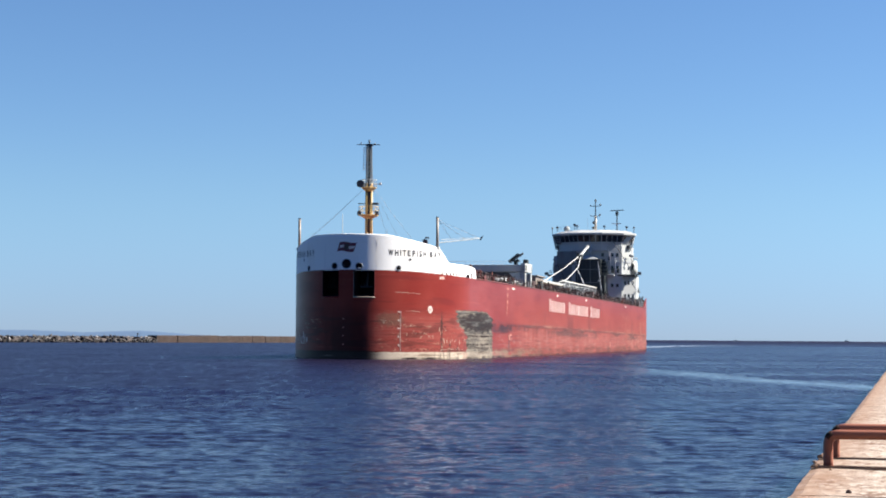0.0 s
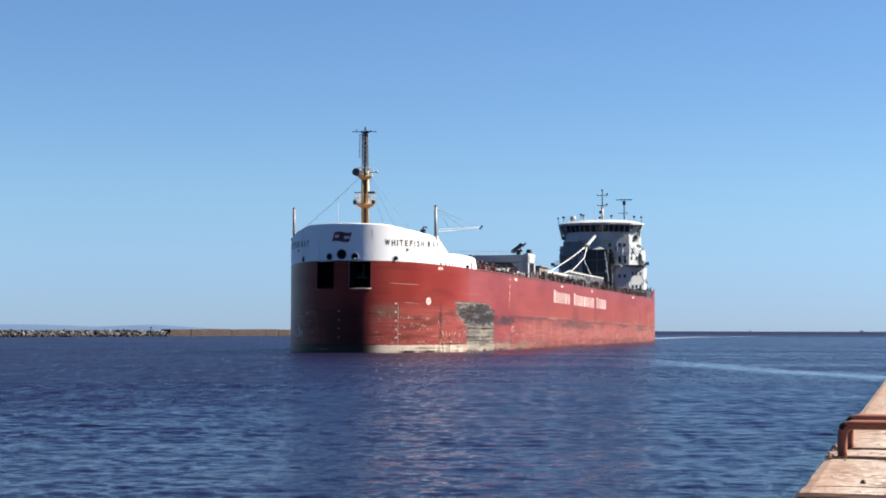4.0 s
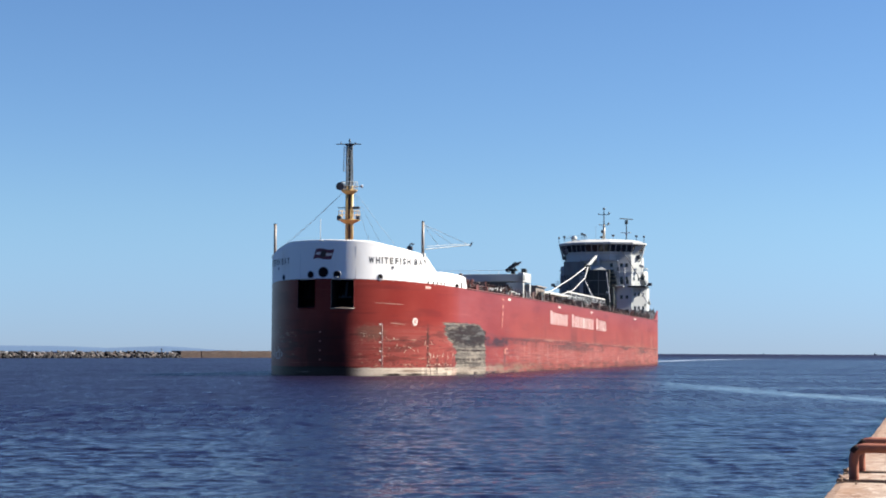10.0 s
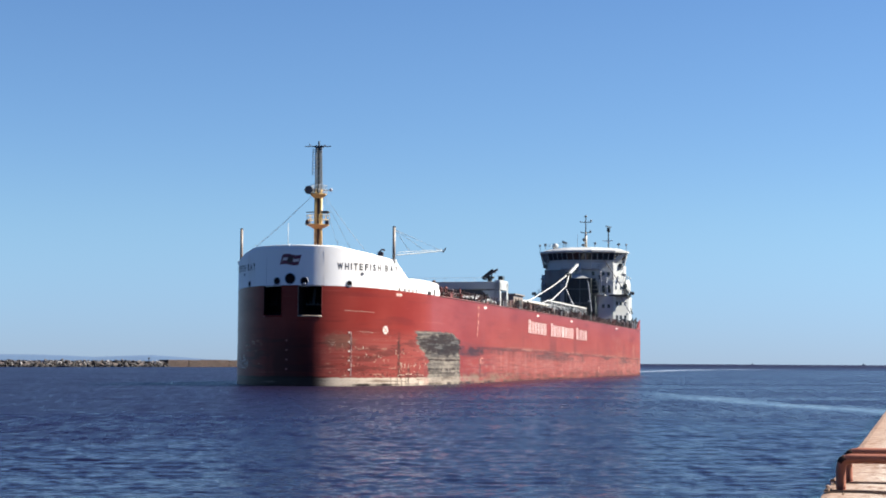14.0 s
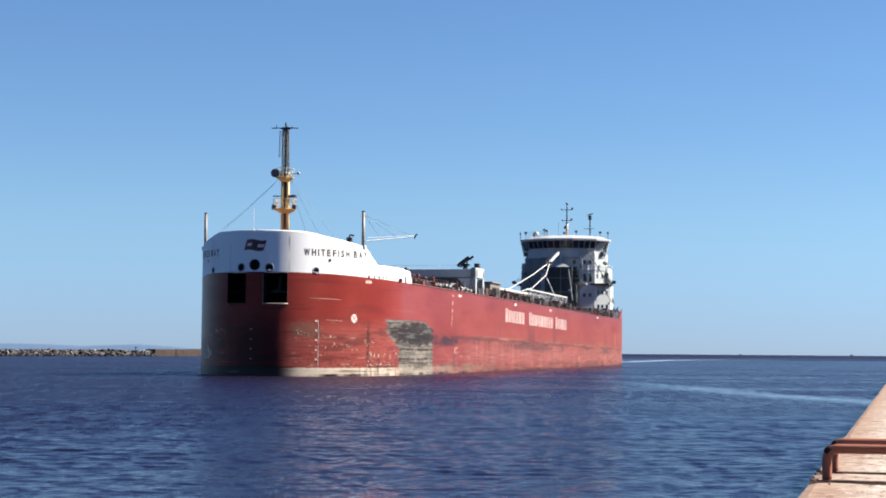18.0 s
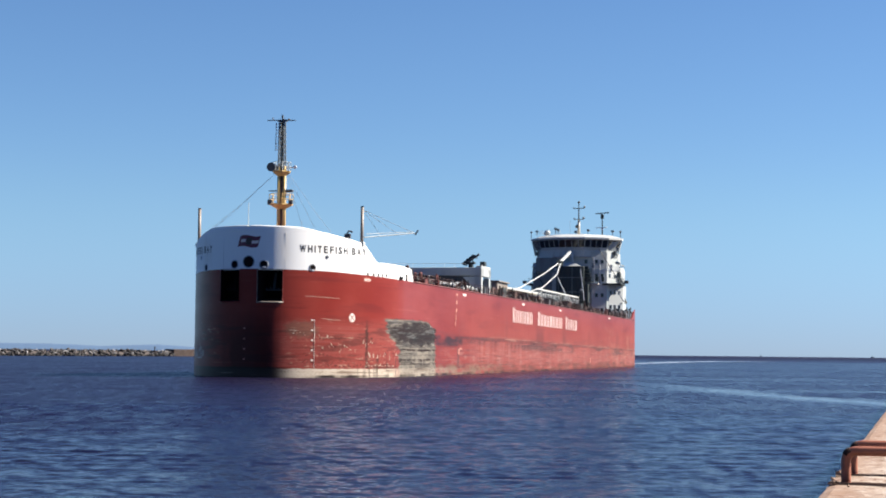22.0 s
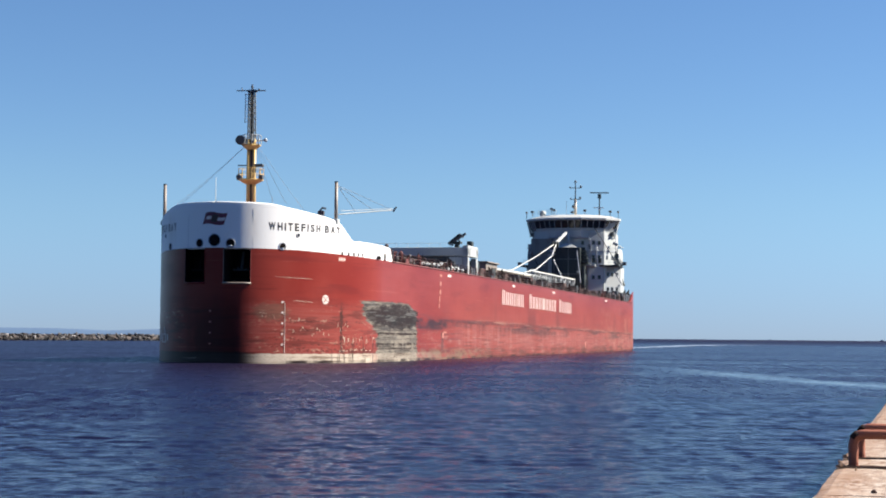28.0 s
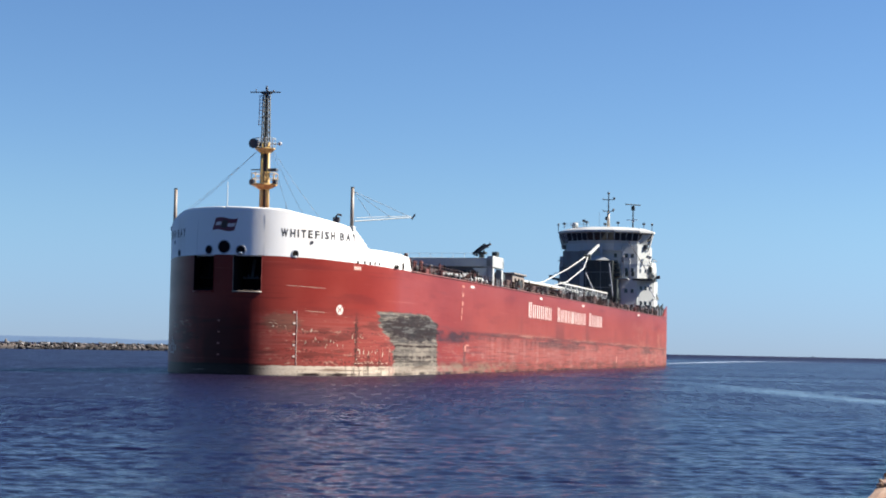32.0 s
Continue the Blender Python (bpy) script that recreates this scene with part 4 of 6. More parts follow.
def on_bow(s, out=0.03):
    """The point s metres along the bow's curve to port (negative: to starboard), and the way out from it."""
    side, s = (1 if s >= 0 else -1), abs(s)
    k = int(np.searchsorted(ARC, s))
    k = min(max(k, 1), len(_ys) - 1)
    y = _ys[k - 1] + 0.02 * (s - ARC[k - 1]) / (ARC[k] - ARC[k - 1])
    t = Vector((bow_x(y + 0.05) - bow_x(max(0, y - 0.05)), 0.1 if y > 0.05 else y + 0.05, 0)).normalized()
    way = Vector((t.y, -t.x, 0))
    p = Vector((bow_x(y), y, 0)) + way * out
    return Vector((p.x, side * p.y, 0)), Vector((way.x, side * way.y, 0))


def arc_at(y):
    return float(np.interp(abs(y), _ys, ARC)) * (1 if y >= 0 else -1)


def lettering(body):
    """Flat letters as corners and faces, from the built-in font, one unit high."""
    cu = bpy.data.curves.new("lettering", "FONT")
    cu.body, cu.extrude, cu.resolution_u, cu.offset = body, 0.0, 2, 0.034
    cu.space_character = 1.15
    ob = new("lettering", cu)
    bpy.context.view_layer.update()
    me = bpy.data.meshes.new_from_object(ob.evaluated_get(bpy.context.evaluated_depsgraph_get()))
    bm = bmesh.new()
    bm.from_mesh(me)
    bmesh.ops.triangulate(bm, faces=bm.faces[:])
    long = [e for e in bm.edges if e.calc_length() > 0.5]
    bmesh.ops.subdivide_edges(bm, edges=long, cuts=2)
    bm.verts.index_update()
    verts, faces = [tuple(p.co) for p in bm.verts], [tuple(p.index for p in q.verts) for q in bm.faces]
    bm.free()
    bpy.data.objects.remove(ob)
    bpy.data.curves.remove(cu)
    bpy.data.meshes.remove(me)
    return verts, faces


def bow_marks():
    # the ship's name, letter by letter on the curve
    wide = {"I": 0.30, "W": 1.30}
    glyphs = {c: lettering(c) for c in "WHITEFSBAY"}
    for word, y0, y1 in (("WHITEFISH", 4.90, 8.60), ("BAY", 8.90, 9.86)):
        arc0, arc1 = arc_at(y0), arc_at(y1)
        gap = 0.44
        total = sum(wide.get(c, 1.0) for c in word) + gap * (len(word) - 1)
        for side in (1, -1):
            g, u = Geo(), 0.0
            for c in word:
                verts, faces = glyphs[c]
                x0, x1 = min(p[0] for p in verts), max(p[0] for p in verts)
                z0, z1 = min(p[1] for p in verts), max(p[1] for p in verts)
                pts = []
                for x, z, _ in verts:
                    along = (u + wide.get(c, 1.0) * (x - x0) / (x1 - x0)) / total
                    arc = arc0 + (arc1 - arc0) * along
                    p, _w = on_bow(arc if side > 0 else arc - arc_at(4.90) - arc_at(9.86), 0.014)
                    pts.append((p.x, p.y, 13.16 + 0.78 * (z - z0) / (z1 - z0)))
                g.add(pts, faces)
                u += wide.get(c, 1.0) + gap
            part("ship_name", g, BLACK, SHIP, "black painted word " + word)
    # the house flag, as plain shapes
    def patch(s0, s1, z0, z1, out=0.03):
        rows = []
        for k in range(9):
            u = s0 + (s1 - s0) * k / 8
            row = []
            for q in (0, 0.5, 1):
                z = z0 + (z1 - z0) * q
                p = on_bow(u + 0.30 * (z - 14.18), out)[0]
                row.append((p.x, p.y, z + 0.09 * math.sin((u + 1.1) * 2.7)))
            rows.append(row)
        return Geo().grid(rows)
    emblem = part("flag_emblem", patch(-1.10, 1.14, 13.60, 14.76), MAROON, SHIP, "dark red flag painted on the white bow")
    part("pale_band", patch(-0.86, -0.30, 14.02, 14.34, 0.045), SIGNWHITE, emblem)
    part("pale_band", patch(0.34, 1.06, 14.02, 14.34, 0.045), SIGNWHITE, emblem)
    part("dark_block", patch(-0.26, 0.30, 13.80, 14.56, 0.045), RUSTY, emblem)
    # thin welds down the white plating
    for y, z0, z1 in ((-3.05, 11.3, 14.6), (3.62, 11.2, 15.2)):
        p, w = on_bow(arc_at(y), 0.004)
        part("weld_seam", Geo().path([(p.x, p.y, z0), (p.x + 0.01, p.y - 0.05, (z0 + z1) / 2), (p.x, p.y + 0.03, z1)], 0.010, 5), GREY, SHIP)
    # fairleads through the white plating: flat black discs paint the shade inside
    for y, z, r in ((-1.6, 11.79, 0.42), (0.03, 12.05, 0.62), (1.62, 11.76, 0.44), (5.97, 11.58, 0.36), (-5.97, 11.60, 0.36)):
        p, w = on_bow(arc_at(y), 0.02)
        c = part("fairlead", Geo().disc((p.x, p.y, z), w, r), HOLE, SHIP, "round mooring opening in the bow, its shade a black disc")
        part("rim", Geo().ring((p.x, p.y, z), w, r, 0.05), GREY, c, smooth=True)
        if y > 1:
            part("roller", Geo().bar(p + Vector((0, 0, z - r * 0.75)) - w * 0.05, p + Vector((0, 0, z - r * 0.45)) - w * 0.05, r * 0.45), WHITE, c)
    for y in (7.1, -7.15):
        p, w = on_bow(arc_at(y), 0.02)
        c = part("bow_lamp", Geo().disc((p.x, p.y, 12.76), w, 0.17), HOLE, SHIP, "small dark lamp on the white bow")
        part("hood", Geo().ring((p.x, p.y, 12.76), w, 0.17, 0.05), GREY, c)
    # crossed ring of the bow thruster
    p, w = on_bow(arc_at(8.98), 0.03)
    q = Vector((p.x, p.y, 6.42))
    disc = part("thruster_mark", Geo().disc(q, w, 0.47), SIGNWHITE, SHIP, "white crossed disc on the hull")
    g = Geo()
    t = Vector((-w.y, w.x, 0))
    for sgn in (1, -1):
        g.beam(q + w * 0.01 + t * 0.26 + Vector((0, 0, 0.26 * sgn)), q + w * 0.01 - t * 0.26 - Vector((0, 0, 0.26 * sgn)), 0.02, 0.07)
    part("cross", g, DECKRED, disc)
    # depth marks: small pale bars beside a thin line
    def depth_marks(y, z0, z1, n, tick=True, paint=SIGNWHITE):
        s = arc_at(y)
        p, w = on_bow(s, 0.02)
        if tick:
            q, _w = on_bow(s + 0.22, 0.02)
            part("depth_line", Geo().beam((q.x, q.y, z0 - 0.8), (q.x, q.y, z1 + 0.1), 0.05, 0.03), SIGNWHITE, SHIP)
        for k in range(n):
            z = z0 + (z1 - z0) * k / (n - 1)
            part("depth_mark", Geo().beam(on_bow(s - 0.16, 0.02)[0] + Vector((0, 0, z)), on_bow(s + 0.05, 0.02)[0] + Vector((0, 0, z)), 0.05, 0.17), paint, SHIP)
    depth_marks(6.05, 1.85, 6.05, 5)
    # the stem's marks take the dim pink: their shade is in the paint
    depth_marks(-0.25, 1.9, 5.1, 4, False, FADED_SHADED)
    # chalked strokes and short dashes between the seam and the scraped patch
    rnd = random.Random(17)
    for z, x0, x1, count, tall in ((3.65, 9.7, 10.3, 5, 0.60), (2.40, 10.1, 11.75, 15, 0.55), (3.35, 6.6, 8.9, 9, 0.42), (2.75, 8.0, 9.6, 5, 0.30), (4.6, 4.2, 5.6, 6, 0.40), (4.2, 6.3, 7.6, 6, 0.30), (1.5, 10.0, 11.4, 9, 0.22)):
        for k in range(count):
            p, w = on_bow(arc_at(x0 + (x1 - x0) * (k + rnd.uniform(-0.4, 1.3)) / count), 0.015)
            h = tall * rnd.uniform(0.12, 1.0)
            z0 = z - h / 2 + rnd.uniform(-0.25, 0.25)
            wide = rnd.uniform(0.03, 0.10)
            t, u = Vector((-w.y, w.x, 0)), rnd.uniform(-0.10, 0.10)
            quad = [p + t * a + Vector((0, 0, c)) for a, c in ((0, z0), (wide, z0), (wide + u, z0 + h), (u, z0 + h))]
            part("chalk_stroke", Geo().add([*quad, *[q + w * 0.015 for q in quad]], [(4, 5, 6, 7), (0, 1, 5, 4), (1, 2, 6, 5), (2, 3, 7, 6), (3, 0, 4, 7)]), FADED_SHADED if k % 3 == 2 else CREAM, SHIP)
    for k in range(9):
        s = arc_at(9.9 + 0.2 * k)
        p, q = on_bow(s, 0.012)[0], on_bow(s + rnd.uniform(0.15, 0.45), 0.012)[0]
        z = 1.26 + rnd.uniform(-0.05, 0.05)
        part("chalk_dash", Geo().beam(p + Vector((0, 0, z)), q + Vector((0, 0, z)), 0.02, 0.06), CREAM, SHIP)
    # rusted plate and marks under the step of the bulwark
    def small_plate(name, y, wide, z0, z1, paint, label=""):
        s = arc_at(y)
        rows = [[(*on_bow(s + wide * (u - 0.5), 0.02)[0].to_2d(), z) for z in (z0, z1)] for u in (0, 0.5, 1)]
        back = [[(*on_bow(s + wide * (u - 0.5), 0.0)[0].to_2d(), z) for z in (z0, z1)] for u in (0, 0.5, 1)]
        g = Geo().grid(rows).grid([[r[1], q[1]] for r, q in zip(rows, back)]).grid([[q[0], r[0]] for r, q in zip(rows, back)])
        part(name, g, paint, SHIP, label)
    for k, y in enumerate((-8.35, -8.05, -7.6, -7.1, -6.75, -6.3)):
        small_plate("pale_stroke", y, 0.16 + 0.05 * (k % 3), 1.9 + 0.25 * (k % 2), 3.5 - 0.35 * (k % 3), SIGNWHITE)
    for z in (1.95, 2.75):
        small_plate("pale_stroke", -7.2, 0.9, z, z + 0.10, SIGNWHITE)
    small_plate("side_plate", 9.97, 1.05, 10.38, 10.80, FADED_SHADED, "small faded painted plate")
    for k in range(4):
        small_plate("plate_mark", 9.83 + 0.105 * k, 0.16, 10.48, 10.70, SIGNWHITE)
    for y in (9.99, 10.37, 10.66, 10.91, 11.13):
        small_plate("scupper", y, 0.30, 11.06, 11.36, HOLE)
        small_plate("scupper", -y, 0.30, 11.06, 11.36, HOLE)
    part("scupper", Geo().box(-0.55, 0.55, -0.05, 0.05, -0.18, 0.18, 0.02), HOLE, SHIP, at=(-13.3, BEAM, 11.10))
    part("bulwark_port", Geo().box(-0.30, 0.30, -0.05, 0.05, -0.36, 0.36, 0.02), HOLE, SHIP, "port in the white bulwark, its shade a black plate", at=(-15.4, BEAM, 11.26))


bow_marks()


def side_marks():
    """The owner's name as plain upright blocks, and small pale marks along the port side."""
    def bar(w, h):
        return Geo().box(-w, w, 0, 0.03, 0, h).mesh("name_block", NAMEPINK)
    tall, low = bar(0.21, 2.15), bar(0.21, 1.86)
    for first, last, widths in ((-76.0, -91.4, (1, 1.1, 1.1, 1.1, 1, 1.1)), (-96.2, -118.9, (1, 1, 0.95, 1.1, 1.3, 1, 1.05, 0.4, 1)), (-122.5, -134.4, (0.9, 0.4, 1.1, 0.95, 1))):
        gap = 0.50
        unit = (first - last) / (sum(widths) + gap * (len(widths) - 1))
        x = first
        for k, w in enumerate(widths):
            spots = (0.5,) if w < 0.5 else (0.30 / (w * unit), 1 - 0.30 / (w * unit)) if w < 1.2 else (0.30 / (w * unit), 0.5, 1 - 0.30 / (w * unit))
            for u in spots:
                part("name_block", tall if k == 0 else low, None, SHIP, at=(x - w * unit * u, BEAM + 0.012, 7.42 - 0.0075 * (-76.0 - x)))
            x -= (w + gap) * unit
    for x, z, a, b in ((-44.4, 10.33, 0.9, 0.3), (-84.0, 10.3, 0.9, 0.3), (-117.0, 10.25, 1.0, 0.3), (-176.0, 10.2, 1.2, 0.3), (-40.1, 10.2, 0.6, 0.26), (-40.0, 9.2, 0.4, 0.5),
                       (-39.9, 8.2, 0.4, 0.5), (-39.6, 7.3, 0.22, 0.7), (-39.4, 6.5, 0.22, 0.5), (-41.4, 2.9, 0.35, 0.7), (-42.4, 3.3, 0.7, 0.2),
                       (-150.5, 1.5, 0.4, 1.1)):
        part("side_mark", Geo().box(-a, a, 0, 0.02, -b / 2, b / 2), SIGNWHITE if a > 0.8 else FADED_SHADED, SHIP, at=(x, BEAM + 0.012, z))
    # long rubbed scratches on the flare of the bow
    for y, z, run in ((5.4, 8.55, 4.45), (6.78, 6.21, 2.5), (4.1, 5.0, 1.0)):
        s = arc_at(y)
        g = Geo().grid([[(*on_bow(s + run * k / 6, 0.012)[0].to_2d(), z + q * (0.03 if 0 < k < 6 else 0.012) - k * 0.022) for q in (0, 1)] for k in range(7)])
        part("scratch", g, CREAM, SHIP)


side_marks()


# ---- foremast and forecastle gear ----
def railing(points, tall, r, material, parent, rails=2):
    """Posts and rails of a small guard rail along points."""
    post = Geo().bar((0, 0, 0), (0, 0, tall), r, seg=5).mesh("rail_post", material)
    for p in dict.fromkeys(points):
        part("rail_post", post, None, parent, at=p)
    for k in range(rails):
        z = tall * (k + 1) / rails
        part("guard_rail", Geo().path([(p[0], p[1], p[2] + z) for p in points], r * 0.8, 5), material, parent)


MX = -6.05


def foremast():
    mast = part("foremast", Geo().bar((MX, -0.28, 13.1), (MX, -0.30, 23.2), 0.23, 0.18, 12).bar((MX, 0.34, 13.1), (MX, 0.36, 23.2), 0.22, 0.17, 12), YELLOW, SHIP,
                "buff twin-pole foremast with two platforms and a dark lattice top", smooth=True)
    part("web_plate", Geo().box(MX - 0.05, MX + 0.05, -0.12, 0.2, 13.2, 23.0), RUSTY, mast)
    def platform(z, r, tall):
        ring = [(MX + r * math.cos(a), r * math.sin(a)) for a in [k * 0.7854 + 0.3927 for k in range(8)]]
        part("platform", Geo().prism(ring, z, z + 0.12), YELLOW, mast)
        cone = Geo()
        low = [(MX + 0.45 * math.cos(a), 0.45 * math.sin(a), z - 0.45) for a in [k * 0.7854 + 0.3927 for k in range(8)]]
        cone.grid([low + low[:1], [(x, y, z) for x, y in ring] + [(*ring[0], z)]])
        part("bracket", cone, YELLOW, mast)
        pts = [(x, y, z + 0.1) for x, y in ring]
        railing(pts + pts[:1], tall, 0.04, YELLOW if z < 20 else HOUSE_WHITE, mast)
    platform(18.85, 1.3, 1.1)
    platform(22.48, 1.0, 1.0)
    for y, a in ((-1.2, 0.32), (1.25, 0.3)):
        part("searchlight", Geo().bar((MX + 0.3, y - 0.2, 19.15), (MX + 0.3, y + 0.2, 19.15), a, a * 0.9, 10), DARK, mast, "dark round lamp")
    part("cross_arm", Geo().box(MX - 0.08, MX + 0.08, -1.45, 0.4, 20.38, 20.48).box(MX - 0.3, MX + 0.3, 0.45, 1.35, 20.26, 20.54, 0.05), DARK, mast)
    part("horn_drum", Geo().bar((MX + 0.7, -1.0, 23.02), (MX - 0.1, -0.95, 23.02), 0.46, 0.46, 16).bar((MX + 0.75, -1.0, 23.02), (MX + 0.7, -1.0, 23.02), 0.5, 0.5, 16), DARK, mast, "dark drum-shaped lamp housing", smooth=False)
    part("lamp_arm", Geo().bar((MX, 0.4, 22.98), (MX, 1.55, 23.02), 0.05).ball((MX + 0.1, 1.6, 23.02), 0.2), GREY, mast)
    top = Geo()
    for dx, dy in ((-0.3, -0.32), (0.3, -0.32), (-0.3, 0.36), (0.3, 0.36)):
        top.bar((MX + dx, dy, 22.8), (MX + dx * 0.75, dy * 0.75, 28.1), 0.07, seg=6)
    for k in range(9):
        z, q = 23.2 + k * 0.58, 1 - 0.03 * k
        for a, b in (((-0.3, -0.32), (0.3, -0.32)), ((-0.3, 0.36), (0.3, 0.36)), ((0.3, -0.32), (0.3, 0.36)), ((-0.3, -0.32), (-0.3, 0.36))):
            top.bar((MX + a[0] * q, a[1] * q, z), (MX + b[0] * q, b[1] * q, z + 0.55), 0.035, seg=4)
    part("lattice_top", top, SLATE, mast, "dark grey lattice topmast")
    part("core_pole", Geo().bar((MX, 0.02, 22.8), (MX, 0.02, 28.2), 0.15, 0.12), TOWER, mast)
    ladder = Geo().bar((MX, -0.78, 24.9), (MX, -0.72, 28.0), 0.045, seg=5).bar((MX, -0.42, 24.9), (MX, -0.42, 28.0), 0.04, seg=5)
    for k in range(9):
        ladder.bar((MX, -0.76, 25 + k * 0.36), (MX, -0.42, 25 + k * 0.36), 0.035, seg=4)
    part("ladder", ladder, GREY, mast)
    part("yard", Geo().bar((MX, -1.75, 28.3), (MX, 1.5, 28.22), 0.06, seg=6).box(MX - 0.2, MX + 0.2, -0.5, 0.55, 28.1, 28.32), DARK, mast, "dark cross yard")
    part("masthead_lamp", Geo().bar((MX, 0, 28.3), (MX, 0, 28.9), 0.09).ball((MX, 0, 28.65), 0.14), DARK, mast)
    part("horn", Geo().bar((MX, -1.1, 28.3), (MX, -1.15, 28.62), 0.05), DARK, mast)
    part("yard_lamp", Geo().ball((MX, 0.75, 28.35), 0.11), DARK, mast)
    for a, b in (((MX, -0.5, 22.6), (-3.0, -7.2, 15.6)), ((MX, -0.5, 22.6), (-1.0, -6.4, 15.7)), ((MX, 0.6, 22.6), (-4.6, 6.9, 14.9)), ((MX, 0.5, 22.4), (-7.5, 3.2, 13.2)), ((MX, 0.6, 22.4), (-7.9, 5.2, 13.2))):
        mid = (Vector(a) + Vector(b)) / 2 - Vector((0, 0, 0.15))
        part("stay", Geo().path([a, mid, b], 0.015, 5), WIRE, mast)


foremast()


def kingpost(s):
    y = 9.45 * s
    post = part("kingpost", Geo().bar((-5.7, y, 13.1), (-5.7, y, 18.5), 0.19, 0.17, 12), TIMBER, SHIP, "pale buff post on the forecastle", smooth=True)
    part("cap", Geo().bar((-5.7, y, 18.48), (-5.7, y, 18.58), 0.2), DARK, post)
    part("winch", Geo().box(-6.1, -5.3, y - 0.3, y + 0.3, 14.2, 14.7, 0.08), HOUSE_WHITE, post)
    return post


post = kingpost(1)
kingpost(-1)
boom_tip = Vector((-11.4, 14.06, 16.05))
derrick = part("derrick_boom", Geo().bar((-5.8, 9.7, 15.2), boom_tip, 0.055), HOUSE_WHITE, SHIP, "white swung-out derrick boom")
part("tip_block", Geo().bar(boom_tip + Vector((0, -0.15, -0.2)), boom_tip + Vector((0, 0.2, 0.3)), 0.09), DARK, derrick)
part("boom_rail", Geo().bar((-5.8, 9.9, 15.55), boom_tip + Vector((0, -0.3, 0.12)), 0.03), HOUSE_WHITE, derrick)
for u in (0.3, 0.62, 0.92):
    part("topping_wire", Geo().bar((-5.7, 9.5, 18.2), Vector((-5.8, 9.7, 15.2)).lerp(boom_tip, u) + Vector((0, 0, 0.12)), 0.02, seg=4), WIRE, derrick)
part("davit", Geo().path([(-5.9, 7.6, 13.1), (-5.9, 7.6, 15.5), (-5.9, 7.9, 15.9), (-5.9, 8.3, 15.8)], 0.1).box(-6.1, -5.7, 7.45, 8.1, 15.1, 15.6, 0.05), DARK, SHIP, "small dark davit")
part("jackstaff", Geo().bar((-3.0, -2.65, 13.1), (-3.0, -2.65, 18.9), 0.05, 0.03), HOUSE_WHITE, SHIP, "thin white flagstaff", smooth=True)
part("whip_aerial", Geo().bar((-4.4, 3.0, 13.1), (-4.4, 3.0, 16.9), 0.02, seg=5), WIRE, SHIP)
railing([(-6.0, 6.0 + k * 0.9, 13.2) for k in range(5)], 1.5, 0.03, GREY, SHIP)


